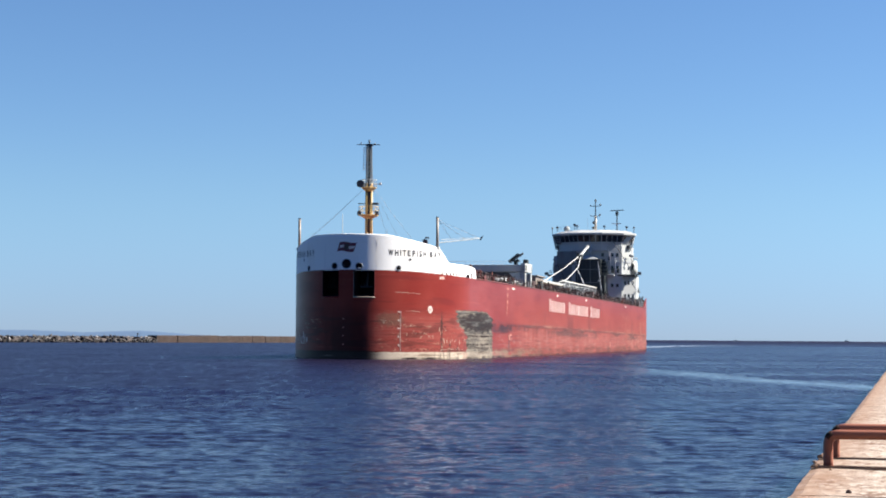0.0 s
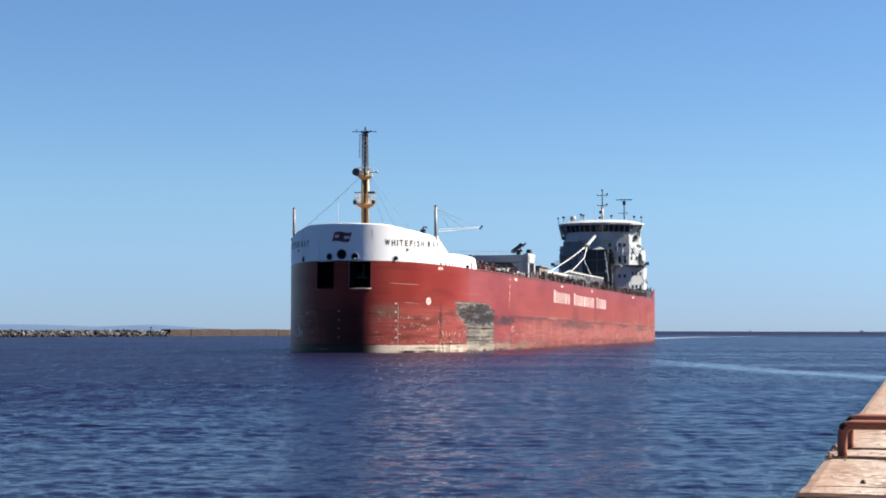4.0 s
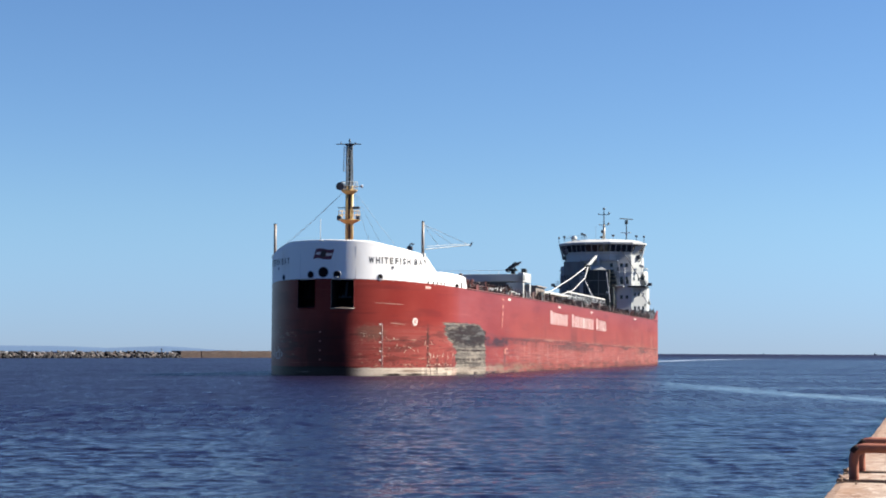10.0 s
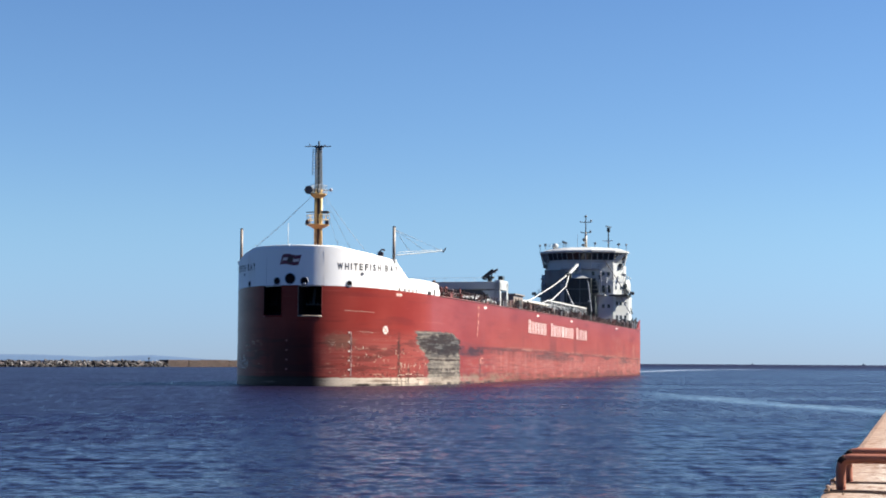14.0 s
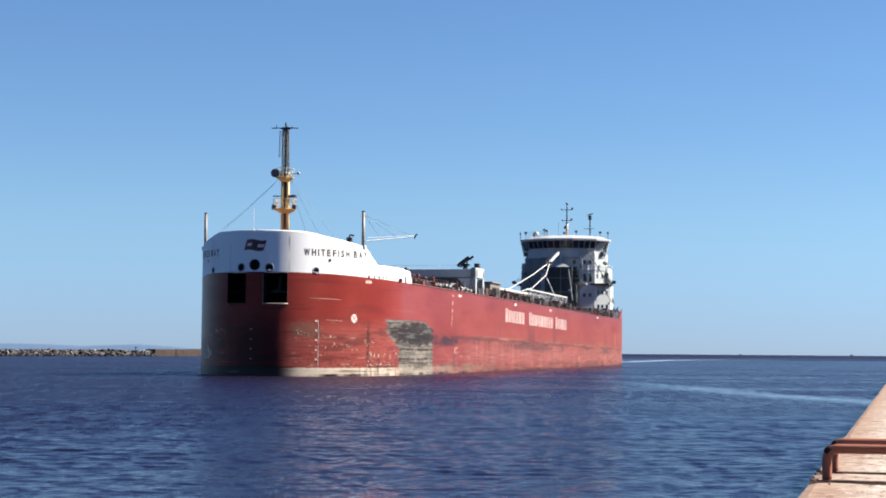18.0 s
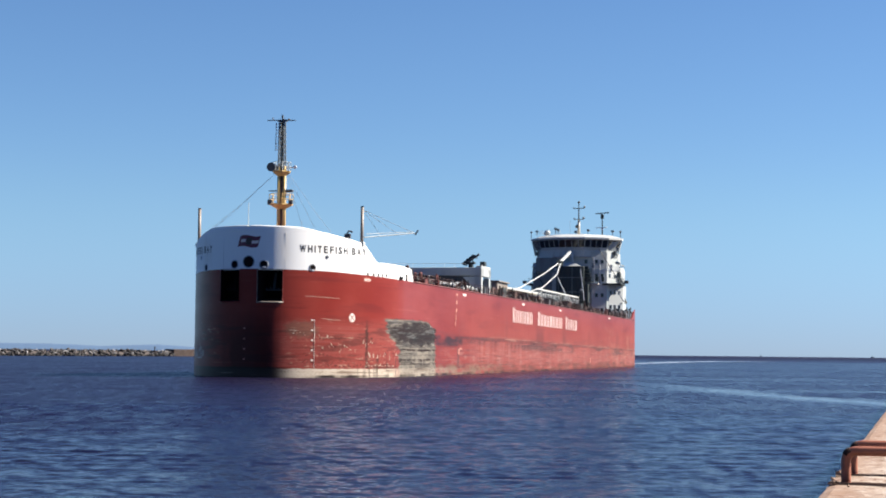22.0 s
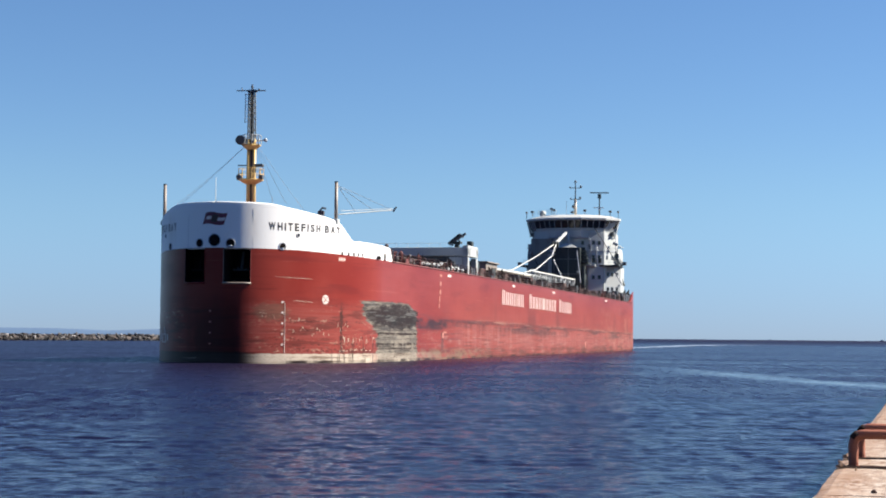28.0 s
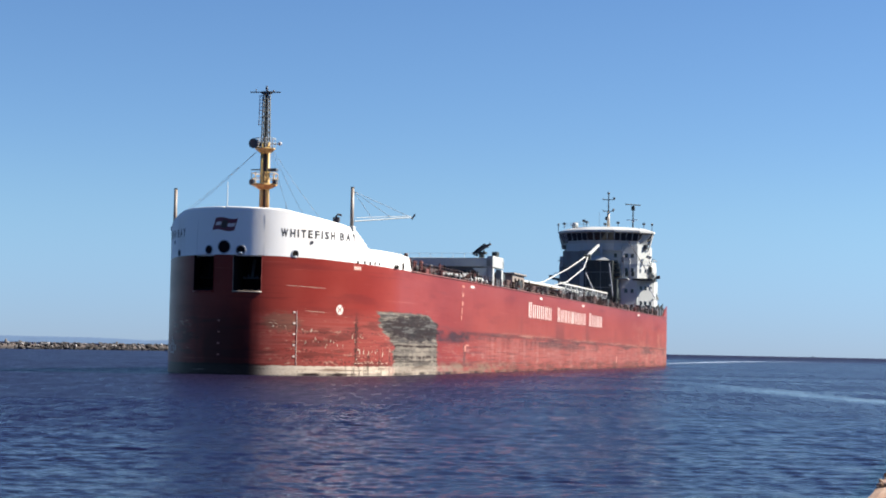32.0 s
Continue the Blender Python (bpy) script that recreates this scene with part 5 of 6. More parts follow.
# ---- the long deck ----
def deck_gear():
    rnd = random.Random(21)
    stanchion = Geo().bar((0, 0, -0.4), (0, 0, 1.1), 0.045, seg=6).box(-0.09, 0.09, -0.09, 0.09, -0.4, -0.34).mesh("stanchion", RUSTY)
    for k in range(103):
        x = -19.0 - 1.8 * k
        z = line(SHEER, x) + 0.02
        part("stanchion", stanchion, None, SHIP, at=(x, BEAM - 0.22, z))
        if k % 2 == 0:
            part("stanchion", stanchion, None, SHIP, at=(x, -BEAM + 0.22, z))
    for s in (1, -1):
        for h in (0.45, 0.78, 1.1):
            part("guard_wire", Geo().bar((-19, s * (BEAM - 0.22), 10.9 + h), (-204, s * (BEAM - 0.22), 10.72 + h), 0.022, seg=5), RUSTY, SHIP)
    # hatches
    coaming = Geo().box(-3.6, 3.6, -8.2, 8.2, 0, 1.35, 0.06).mesh("coaming", DECKRED)
    cover = Geo().box(-3.75, 3.75, -8.4, 8.4, 1.36, 1.75, 0.08)
    for y in (-6, -3, 0, 3, 6):
        cover.box(-3.7, 3.7, y - 0.12, y + 0.12, 1.75, 1.88)
    cover = cover.mesh("hatch_cover", RUSTY)
    stay = Geo().add([(0, 8.2, 0), (0.14, 8.2, 0), (0, 8.9, 0), (0.14, 8.9, 0), (0, 8.2, 1.3), (0.14, 8.2, 1.3)], [(0, 2, 4), (1, 5, 3), (2, 3, 5, 4), (0, 1, 3, 2)]).mesh("coaming_stay", DECKRED)
    for k in range(20):
        x = -25.5 - 8.3 * k
        if x < -186:
            break
        c = part("hatch", coaming, None, SHIP, "red-brown hatch with a flat steel cover", at=(x, 0, 10.5))
        part("hatch_cover", cover, None, c)
        for d in (-3.0, -1.0, 1.0, 3.0):
            part("coaming_stay", stay, None, c, at=(d, 0, 0))
    # pipes along the port deck edge, with valves, vents and boxes
    for y, z, r, mat in ((10.6, 11.1, 0.13, RUSTY), (10.2, 11.35, 0.16, RUSTY), (9.7, 11.0, 0.11, RUSTY)):
        part("deck_pipe", Geo().bar((-22, y, z), (-196, y, z), r, seg=8), mat, SHIP, smooth=True)
    saddle = Geo().box(-0.1, 0.1, 9.5, 10.8, 0, 0.85, 0.02).mesh("pipe_saddle", RUSTY)
    vent = Geo().bar((0, 0, 0), (0, 0, 0.9), 0.16, seg=10).bar((0, 0, 0.85), (0, 0, 1.1), 0.32, 0.26, 10).mesh("vent", TOWER)
    gooseneck = Geo().path([(0, 0, 0), (0, 0, 0.9), (0.05, 0, 1.1), (0.2, 0, 1.2), (0.35, 0, 1.1), (0.4, 0, 0.85)], 0.13, 8).mesh("air_pipe", RUSTY)
    for k in range(42):
        x = -21.5 - 4.15 * k
        part("pipe_saddle", saddle, None, SHIP, at=(x, 0, 10.5))
        kind = rnd.random()
        if kind < 0.36:
            part("vent", vent, None, SHIP, "grey mushroom vent", at=(x - rnd.uniform(0, 2), 11.1, 10.5))
        elif kind < 0.6:
            part("air_pipe", gooseneck, None, SHIP, at=(x - rnd.uniform(0, 2), 11.0, 10.5))
        elif kind < 0.8:
            w, t = rnd.uniform(0.4, 1.0), rnd.uniform(0.9, 1.7)
            part("deck_locker", Geo().box(-w, w, -0.45, 0.45, 0, t, 0.05), rnd.choice((DARK, DARK, RUSTY, DECKRED)), SHIP, at=(x - 1, 10.9, 10.5))
        else:
            g = Geo().bar((0, 0, 0), (0, 0, 0.75), 0.2).bar((0.7, 0, 0), (0.7, 0, 0.75), 0.2).box(-0.35, 1.05, -0.3, 0.3, 0, 0.12)
            part("bollard", g, DARK, SHIP, at=(x - 0.5, 11.2, 10.5))
    # small fittings crowd the deck edge
    for k in range(130):
        x = -27.0 - 1.29 * k + rnd.uniform(-0.8, 0.8)
        if -64.5 < x < -55.5:
            continue
        w, d, t = rnd.uniform(0.10, 0.40), rnd.uniform(0.12, 0.4), rnd.uniform(0.8, 2.2)
        g = Geo().box(-w, w, -d, d, 0, t * 0.6, 0.04).bar((0, 0, t * 0.5), (0, 0, t), rnd.uniform(0.05, 0.12))
        if rnd.random() < 0.5:
            g.bar((-w, 0, t * 0.85), (w, 0, t * 0.85), 0.06, seg=6)
        part("deck_fitting", g, rnd.choice((RUSTY, DARK, DARK, HOLE, DECKRED)), SHIP, at=(x, rnd.uniform(9.6, 11.2), 10.5))
    # red pipe frames and stands close behind the forecastle
    for k, (x, y, t) in enumerate(((-20.4, 11.0, 1.9), (-21.6, 10.3, 2.2), (-23.0, 10.9, 1.8), (-24.3, 10.1, 2.1), (-25.8, 10.8, 1.6), (-27.3, 10.3, 1.9), (-29.0, 10.8, 1.4), (-31.0, 10.4, 1.5))):
        g = Geo()
        for d in (-0.34, 0.34):
            g.bar((d, 0, 0), (d, 0, t), 0.09, seg=6)
        for z in (0.55, 1.0, t - 0.12):
            g.bar((-0.34, 0, z), (0.34, 0, z), 0.06, seg=5)
        g.box(-0.42, 0.42, -0.28, 0.28, 0, t * 0.38, 0.05)
        if k % 3 == 1:
            g.ball((0, 0, t + 0.12), 0.24)
        part("pipe_frame", g, (DECKRED, RUSTY, DECKRED, DARK)[k % 4], SHIP, "red-brown pipe frame on the deck edge", at=(x, y, 10.5))
    # pale drums in their cradles, and a pale tarpaulin hood before the gantry
    drum = Geo().bar((-0.24, 0, 0.9), (0.24, 0, 0.9), 0.20, seg=12).ball((0.24, 0, 0.9), 0.19, 1.0, 8).mesh("raft_canister", HOUSE_WHITE)
    cradle = Geo().box(-0.4, 0.4, -0.3, 0.3, 0, 0.62, 0.04).mesh("cradle", DARK)
    for k in range(8):
        x = -34.2 - 1.2 * k
        part("raft_canister", drum, None, SHIP, "white canister in a dark cradle", at=(x, 10.95, 10.55 + 0.06 * (k % 2)))
        part("cradle", cradle, None, SHIP, at=(x, 10.95, 10.5))
    for k in range(6):
        x = -47.4 - 1.55 * k
        part("raft_canister", drum, None, SHIP, "white canister in a dark cradle", at=(x, 10.95, 10.42 + 0.05 * (k % 3)))
    hood = Geo().grid([[(-48.5 - 8.0 * u, 7.0 + 2.6 * v, 11.2 + 1.15 * math.sin(math.pi * u) ** 0.6) for v in (0, 0.5, 1)] for u in [i / 12 for i in range(13)]])
    part("tarpaulin_hood", hood, HOUSE_WHITE, SHIP, "pale arched tarpaulin over deck machinery", smooth=True)
    # a weathered deckhouse abaft the gantry
    cabin = part("deck_cabin", Geo().box(-84.0, -76.5, 6.2, 9.4, 10.5, 13.45, 0.1), TIMBER, SHIP, "weathered brown deck cabin")
    part("cabin_roof", Geo().box(-84.3, -76.2, 5.9, 9.7, 13.45, 13.65, 0.05), TIMBER, cabin)
    for x in (-78.2, -80.4, -82.4):
        part("cabin_opening", Geo().box(x - 0.55, x + 0.55, 9.38, 9.44, 11.2, 12.9, 0.02), HOLE, cabin)
    # stands and lockers abaft the gantry
    for x, t, mat in ((-66, 2.4, TOWER), (-68.5, 2.6, TOWER), (-71.5, 1.9, RUSTY), (-79, 2.1, TOWER), (-88, 1.8, RUSTY), (-97, 2.0, TOWER), (-108, 1.9, RUSTY), (-121, 2.0, TOWER), (-139, 2.1, RUSTY), (-152, 2.0, TOWER)):
        g = Geo().box(-1.0, 1.0, -0.8, 0.8, 0.6, t, 0.06)
        for a in (-0.9, 0.9):
            g.box(a - 0.08, a + 0.08, -0.75, 0.75, 0, 0.7)
        part("winch_house", g, mat, SHIP, at=(x, 9.2, 10.5))


deck_gear()


def hatch_gantry():
    """A travelling gantry across the deck, with a folded crane on it."""
    x0, x1 = -63.0, -57.0
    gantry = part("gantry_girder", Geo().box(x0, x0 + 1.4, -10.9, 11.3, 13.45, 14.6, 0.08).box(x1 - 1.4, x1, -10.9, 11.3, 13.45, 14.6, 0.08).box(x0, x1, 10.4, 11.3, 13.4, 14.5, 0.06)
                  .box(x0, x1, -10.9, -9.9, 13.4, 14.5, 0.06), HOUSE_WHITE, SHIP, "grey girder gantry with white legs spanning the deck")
    for s in (1, -1):
        for x in (x0, x1 - 1.1):
            part("leg", Geo().box(x, x + 0.9, s * 10.85 - 0.4, s * 10.85 + 0.4, 10.55, 13.3, 0.07), HOUSE_WHITE, gantry, "white gantry leg")
        part("bogie", Geo().box(x0 - 0.4, x1 + 0.4, s * 10.85 - 0.3, s * 10.85 + 0.3, 10.52, 11.0, 0.06), DARK, gantry)
        part("head", Geo().box(x0 + 0.1, x1 - 0.1, s * 10.9 - 0.4, s * 10.9 + 0.4, 14.5, 14.85, 0.07), HOUSE_WHITE, gantry)
    railing([(x1, -10.5 + 1.5 * k, 14.6) for k in range(14)], 0.55, 0.025, HOUSE_WHITE, gantry, 1)
    for k in range(4):
        part("raft_canister", Geo().bar((x1 + 3.2 + 1.1 * k, 10.6, 11.5), (x1 + 4.0 + 1.1 * k, 10.6, 11.5), 0.34, seg=12), HOUSE_WHITE, SHIP, "white life raft canister")
    part("knee", Geo().add([(x1, 10.5, 13.3), (x1, 8.6, 13.3), (x1, 10.5, 11.4), (x1 - 0.5, 10.5, 13.3), (x1 - 0.5, 8.6, 13.3), (x1 - 0.5, 10.5, 11.4)], [(0, 1, 2), (3, 5, 4), (1, 4, 5, 2)]), HOUSE_WHITE, gantry)
    part("panel", Geo().box(x1 + 0.02, x1 + 0.1, -10.0, 3.0, 12.7, 13.2, 0.02), TOWER, gantry)
    # dark box added to darken the gap under the girders
    part("girder_fill", Geo().box(x0 + 0.6, x1 - 0.4, -9.4, 9.6, 11.4, 13.5, 0.08), DARK, gantry, "dark box added to fill the gap under the girders")
    for k in range(6):
        part("drive_box", Geo().box(x1 - 0.35, x1 + 0.1, 2.6 + 1.15 * k, 3.3 + 1.15 * k, 11.9 + 0.15 * (k % 2), 13.0, 0.05), (TOWER, RUSTY)[k % 2], gantry)
    part("control_cabin", Geo().box(x0 + 1, x0 + 2.2, 10.2, 10.9, 14.8, 15.6, 0.08), TOWER, gantry)
    c = Vector((-58.0, 9.55, 14.6))
    crane = part("folded_crane", Geo().bar(c, c + Vector((0, 0, 0.7)), 0.35).box(c.x - 0.5, c.x + 0.5, c.y - 0.6, c.y + 0.6, 15.1, 15.4, 0.06), TOWER, SHIP, "dark folded knuckle-boom crane on the gantry")
    part("lower_arm", Geo().beam(c + Vector((0, -1.15, 0.5)), c + Vector((0, 0.45, 1.75)), 0.3, 0.38), TOWER, crane)
    part("claw", Geo().beam(c + Vector((0, 0.45, 1.75)), c + Vector((0, 0.85, 1.35)), 0.24, 0.2).bar(c + Vector((0, -1.15, 0.5)), c + Vector((0, -0.5, 0.35)), 0.12), DARK, crane)
    part("upper_arm", Geo().beam(c + Vector((0.3, -0.5, 0.7)), c + Vector((0.3, 1.25, 1.85)), 0.26, 0.28), DARK, crane)
    part("ram", Geo().bar(c + Vector((0, 0.3, 0.7)), c + Vector((0, 0.2, 1.4)), 0.1), TOWER, crane)


hatch_gantry()


def unloading_boom():
    """The conveyor boom lies along the middle of the deck and hangs on a white fork from the casing."""
    a, b, w = -196.0, -112.0, 2.1
    zl, zh = 13.0, 15.2
    boom = part("unloading_boom", Geo().beam((a, -w, zl), (b, -w, zl + 0.2), 0.22, 0.22).beam((a, w, zl), (b, w, zl + 0.2), 0.22, 0.22)
                .beam((a, -w, zh), (-146, -w, zh), 0.25, 0.25).beam((a, w, zh), (-146, w, zh), 0.25, 0.25), BOOMWHITE, SHIP, "long white lattice conveyor boom lying over the deck")
    n = 18
    for s in (1, -1):
        for k in range(n):
            x0 = a + (-146 - a) * k / n
            x1 = a + (-146 - a) * (k + 1) / n
            lo, hi = (x0, x1) if k % 2 else (x1, x0)
            part("lattice", Geo().beam((lo, s * w, zl), (hi, s * w, zh), 0.08, 0.08), BOOMWHITE, boom)
            part("truss_post", Geo().beam((x0, s * w, zl), (x0, s * w, zh), 0.16, 0.16), BOOMWHITE, boom)
    part("conveyor", Geo().box(a, b + 2, -1.5, 1.5, 13.3, 13.9, 0.05), TOWER, boom, "dark conveyor trough")
    part("cover", Geo().box(-146, b + 28, -w - 0.2, w + 0.2, 14.0, 14.18, 0.06), CREAM, boom, "weathered buff conveyor cover")
    for s in (1, -1):
        part("cover_edge", Geo().beam((-146, s * 2.25, 14.3), (-84, s * 2.25, 14.1), 0.2, 0.3), BOOMWHITE, boom, "white edge beam")
    pts = [(a + 2 + k * 2.4, w + 0.5, zl + 0.2) for k in range(20)]
    part("walkway", Geo().box(a + 2, a + 48, w, w + 0.8, zl + 0.1, zl + 0.2), GREY, boom)
    railing([(x, w + 0.8, z) for x, y, z in pts], 1.15, 0.04, TOWER, boom)
    part("head_drum", Geo().bar((b, -1.7, 13.7), (b, 1.7, 13.7), 0.7, seg=14).box(b - 2, b + 1.2, -1.5, 1.5, 13.8, 14.5, 0.1), RUSTY, boom, "rusty head pulley housing")
    for x in (-118, -140, -165):
        part("boom_rest", Geo().beam((x, -3, 10.5), (x, -2, 13), 0.3, 0.3).beam((x, 3, 10.5), (x, 2, 13), 0.3, 0.3).beam((x, -2.4, 12.9), (x, 2.4, 12.9), 0.3, 0.3), RUSTY, SHIP)
    apex, head = (-184.0, 0, 22.2), (-197.4, 0, 25.4)
    fork = part("hoist_fork", Geo().beam(apex, head, 0.42, 0.46), BOOMWHITE, SHIP, "white forked hanger of the conveyor boom")
    for s in (1, -1):
        part("arm", Geo().path([(-183.6, s * 0.25, 22.1), (-172.0, s * 1.5, 19.1), (-152.0, s * 2.2, 15.6), (-139.6, s * 2.25, 14.45)], 0.115, 8), BOOMWHITE, fork, smooth=True)
    part("derrick_stay", Geo().bar((-200.2, 5.2, 27.45), (-203.0, 11.0, 17.7), 0.085, seg=8), DARK, SHIP, "long dark slanting stay beside the bridge house")
    part("knuckle", Geo().bar((-184, -0.7, 22.1), (-184, 0.7, 22.1), 0.55, seg=12), TOWER, fork)
    casing = part("hoist_casing", Geo().box(-204.5, -197.0, -3.1, 3.1, 10.5, 22.2, 0.15), TOWER, SHIP, "dark grey unloading casing before the bridge house")
    part("sloped_roof", Geo().add([(-203.0, -2.1, 22.2), (-197.0, -2.1, 22.2), (-197.0, 2.3, 22.2), (-203.0, 2.3, 22.2), (-200, -0.5, 23.1), (-198.2, -0.5, 23.1), (-198.2, 0.7, 23.1), (-200, 0.7, 23.1)],
                                  [(0, 1, 5, 4), (1, 2, 6, 5), (2, 3, 7, 6), (3, 0, 4, 7), (4, 5, 6, 7)]), HOUSE_WHITE, casing, "pale cone roof")
    part("head_post", Geo().bar((-199.0, 0.15, 22.9), (-199.0, 0.15, 25.3), 0.34, 0.3, 12), HOUSE_WHITE, casing, smooth=True)
    part("leg", Geo().bar((-195.5, -2.4, 19.5), (-193.8, 1.8, 11.0), 0.13), GREY, casing)
    part("leg", Geo().bar((-195.5, 2.6, 21.5), (-194.8, 3.6, 14.5), 0.10), GREY, casing)
    part("landing", Geo().box(-204.0, -199.0, 4.0, 6.0, 18.25, 18.55, 0.05), HOUSE_WHITE, casing, "pale steel landing")
    for z in (14.0,):
        part("gallery", Geo().box(-203, -197, 3.1, 4.4, z, z + 0.14), TOWER, casing)
        railing([(-197.0, 3.2, z + 0.1), (-197.0, 4.4, z + 0.1), (-199, 4.4, z + 0.1), (-202, 4.4, z + 0.1)], 1.05, 0.035, TOWER, casing)
    part("stair_casing", Geo().box(-200.0, -197.5, 3.15, 4.0, 10.5, 18.2, 0.08), TOWER, casing, "dark enclosed stair beside the casing")
    for k in range(4):
        z = 18.9 + 0.9 * k
        part("ladder_stage", Geo().box(-201.0, -198.0, 3.15, 4.6 - 0.2 * k, z, z + 0.1).box(-198.15, -198.0, 3.15, 4.6 - 0.2 * k, z + 0.1, z + 0.6), TOWER, casing)
    for k in range(6):
        y = -2.6 + 1.04 * k
        part("casing_rib", Geo().box(-197.0, -196.84, y - 0.06, y + 0.06, 10.6, 22.0, 0.02), SLATE if k in (0, 3) else TOWER, casing)
    for z in (13.2, 16.4, 19.6):
        part("casing_band", Geo().box(-197.0, -196.9, -3.0, 3.0, z, z + 0.14, 0.02), SLATE, casing)
    for y, z in ((-2.7, 20.8), (-3.05, 21.4), (2.7, 16.9)):
        lamp = part("casing_lamp", Geo().box(-196.9, -196.45, y - 0.26, y + 0.26, z - 0.2, z + 0.2, 0.06), BOOMWHITE, casing, "small white floodlight")
        part("bracket", Geo().bar((-197.0, y, z), (-196.8, y, z), 0.07, seg=6), TOWER, lamp)
    for z, y in ((12.0, -4.6), (15.0, -5.4), (18.0, -6.2)):
        part("stair", Geo().beam((-199, y, z), (-199, y - 1.8, z + 3), 0.8, 0.14), TOWER, casing)


unloading_boom()


# ---- the bridge house aft ----
PLAN = [(-200.4, -4.4), (-200.4, 4.4), (-202.0, 7.55), (-206.5, 9.3), (-211.0, 9.3), (-211.0, -9.2), (-206.5, -9.2), (-202.0, -7.55)]


def house_wall(u0, u1, k):
    """Points between two corners k, k+1 of the house's plan, and the way out."""
    (xa, ya), (xb, yb) = PLAN[k], PLAN[(k + 1) % 8]
    a, b = Vector((xa, ya, 0)), Vector((xb, yb, 0))
    t = (b - a).normalized()
    return a.lerp(b, u0), a.lerp(b, u1), Vector((t.y, -t.x, 0))


def bridge_house():
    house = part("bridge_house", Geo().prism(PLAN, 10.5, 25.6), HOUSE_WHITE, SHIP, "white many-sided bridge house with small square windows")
    # deck slabs between the storeys
    def slab(name, grow_y, x0, x1, z0, z1, mat=HOUSE_WHITE):
        return part(name, Geo().box(x1, x0, -grow_y, grow_y, z0, z1, 0.06), mat, house)
    # boat deck in the casing's dark grey: its shaded edge put into colour
    slab("boat_deck", 10.9, -201.5, -208.0, 18.22, 18.6, TOWER)
    part("aft_house", Geo().box(-219.0, -211.05, -7.0, 7.0, 10.5, 22.0, 0.1), HOUSE_WHITE, SHIP, "white after deckhouse behind the bridge")
    slab("poop_deck", 10.6, -205.5, -211.5, 14.2, 14.42, GREY)
    for z in (21.6,):
        part("belt", Geo().prism([(x + (0.12 if x > -210 else -0.12), y * 1.012) for x, y in PLAN], z, z + 0.12), GREY, house)
    # wheelhouse: slanted windows under an overhanging roof, wings out to both sides
    low = [(-199.6, -2.8), (-199.6, 2.8), (-202.2, 7.4), (-205.4, 9.2), (-206.8, 9.2), (-206.8, -9.0), (-205.4, -9.0), (-202.2, -7.4)]
    high = [(-198.9, -3.0), (-198.9, 3.0), (-201.6, 7.9), (-204.9, 10.3), (-206.9, 10.3), (-206.9, -9.9), (-204.9, -9.9), (-201.6, -7.9)]
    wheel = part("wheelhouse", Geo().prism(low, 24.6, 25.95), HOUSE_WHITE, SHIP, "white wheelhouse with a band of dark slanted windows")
    ring = Geo()
    ring.grid([[(x, y, 25.95) for x, y in low + low[:1]], [(x, y, 28.35) for x, y in high + high[:1]]])
    part("window_wall", ring, HOUSE_WHITE, wheel)
    part("roof", Geo().prism([(x + 0.6 if x > -208 else x - 0.6, y * 1.03) for x, y in high], 28.35, 28.75)
         .grid([[(x + 0.55 if x > -206 else x - 0.5, y * 1.02, 28.75) for x, y in high + high[:1]], [(x - 1.9 if x > -206 else x + 0.6, y * 0.80, 29.55) for x, y in high + high[:1]],
                [(-203.5, 0, 29.6)] * 9]), BOOMWHITE, wheel, "white overhanging wheelhouse roof")
    for k in range(8):
        a, b = Vector((*low[k], 25.95)), Vector((*low[(k + 1) % 8], 25.95))
        c, d = Vector((*high[k], 28.35)), Vector((*high[(k + 1) % 8], 28.35))
        n = {0: 4, 1: 4, 2: 3, 3: 1, 4: 6, 5: 1, 6: 3, 7: 4}[k]
        out = ((b - a).cross(c - a)).normalized()
        if out.dot(((a + b) / 2 - Vector((-205, 0, 26)))) < 0:
            out = -out
        for i in range(n):
            u0, u1 = (i + 0.04) / n, (i + 0.96) / n
            foot = 0.08 if k in (5, 6) else 0.27
            quad = [a.lerp(b, u0).lerp(c.lerp(d, u0), foot), a.lerp(b, u1).lerp(c.lerp(d, u1), foot), a.lerp(b, u1).lerp(c.lerp(d, u1), 0.93), a.lerp(b, u0).lerp(c.lerp(d, u0), 0.93)]
            win = part("window", Geo().add([p + out * 0.03 for p in quad] + [p - out * 0.02 for p in quad],
                                           [(0, 1, 2, 3), (0, 4, 5, 1), (1, 5, 6, 2), (2, 6, 7, 3), (3, 7, 4, 0)]), GLASS, wheel, "dark wheelhouse window")
            part("mullion", Geo().beam(quad[1].lerp(quad[0], -0.09) + out * 0.05, quad[2].lerp(quad[3], -0.09) + out * 0.05, 0.10, 0.06), HOUSE_WHITE, win)
    # small square windows
    pane = Geo().box(-0.33, 0.33, -0.03, 0.03, -0.42, 0.42, 0.02).mesh("window", GLASS)
    rim = Geo().box(-0.42, 0.42, -0.02, 0.02, -0.51, 0.51, 0.02).mesh("window_frame", GREY)
    for k, us in ((0, (0.15, 0.85)), (1, (0.3, 0.68)), (2, (0.25, 0.72)), (3, (0.12, 0.3, 0.5, 0.7, 0.88)), (5, (0.12, 0.3, 0.5, 0.7, 0.88)), (6, (0.25, 0.72)), (7, (0.3, 0.68))):
        for u in us:
            for z in (12.6, 15.9, 20.3, 23.4):
                if k in (2, 3, 5, 6) and (z > 23 or z < 18):
                    continue
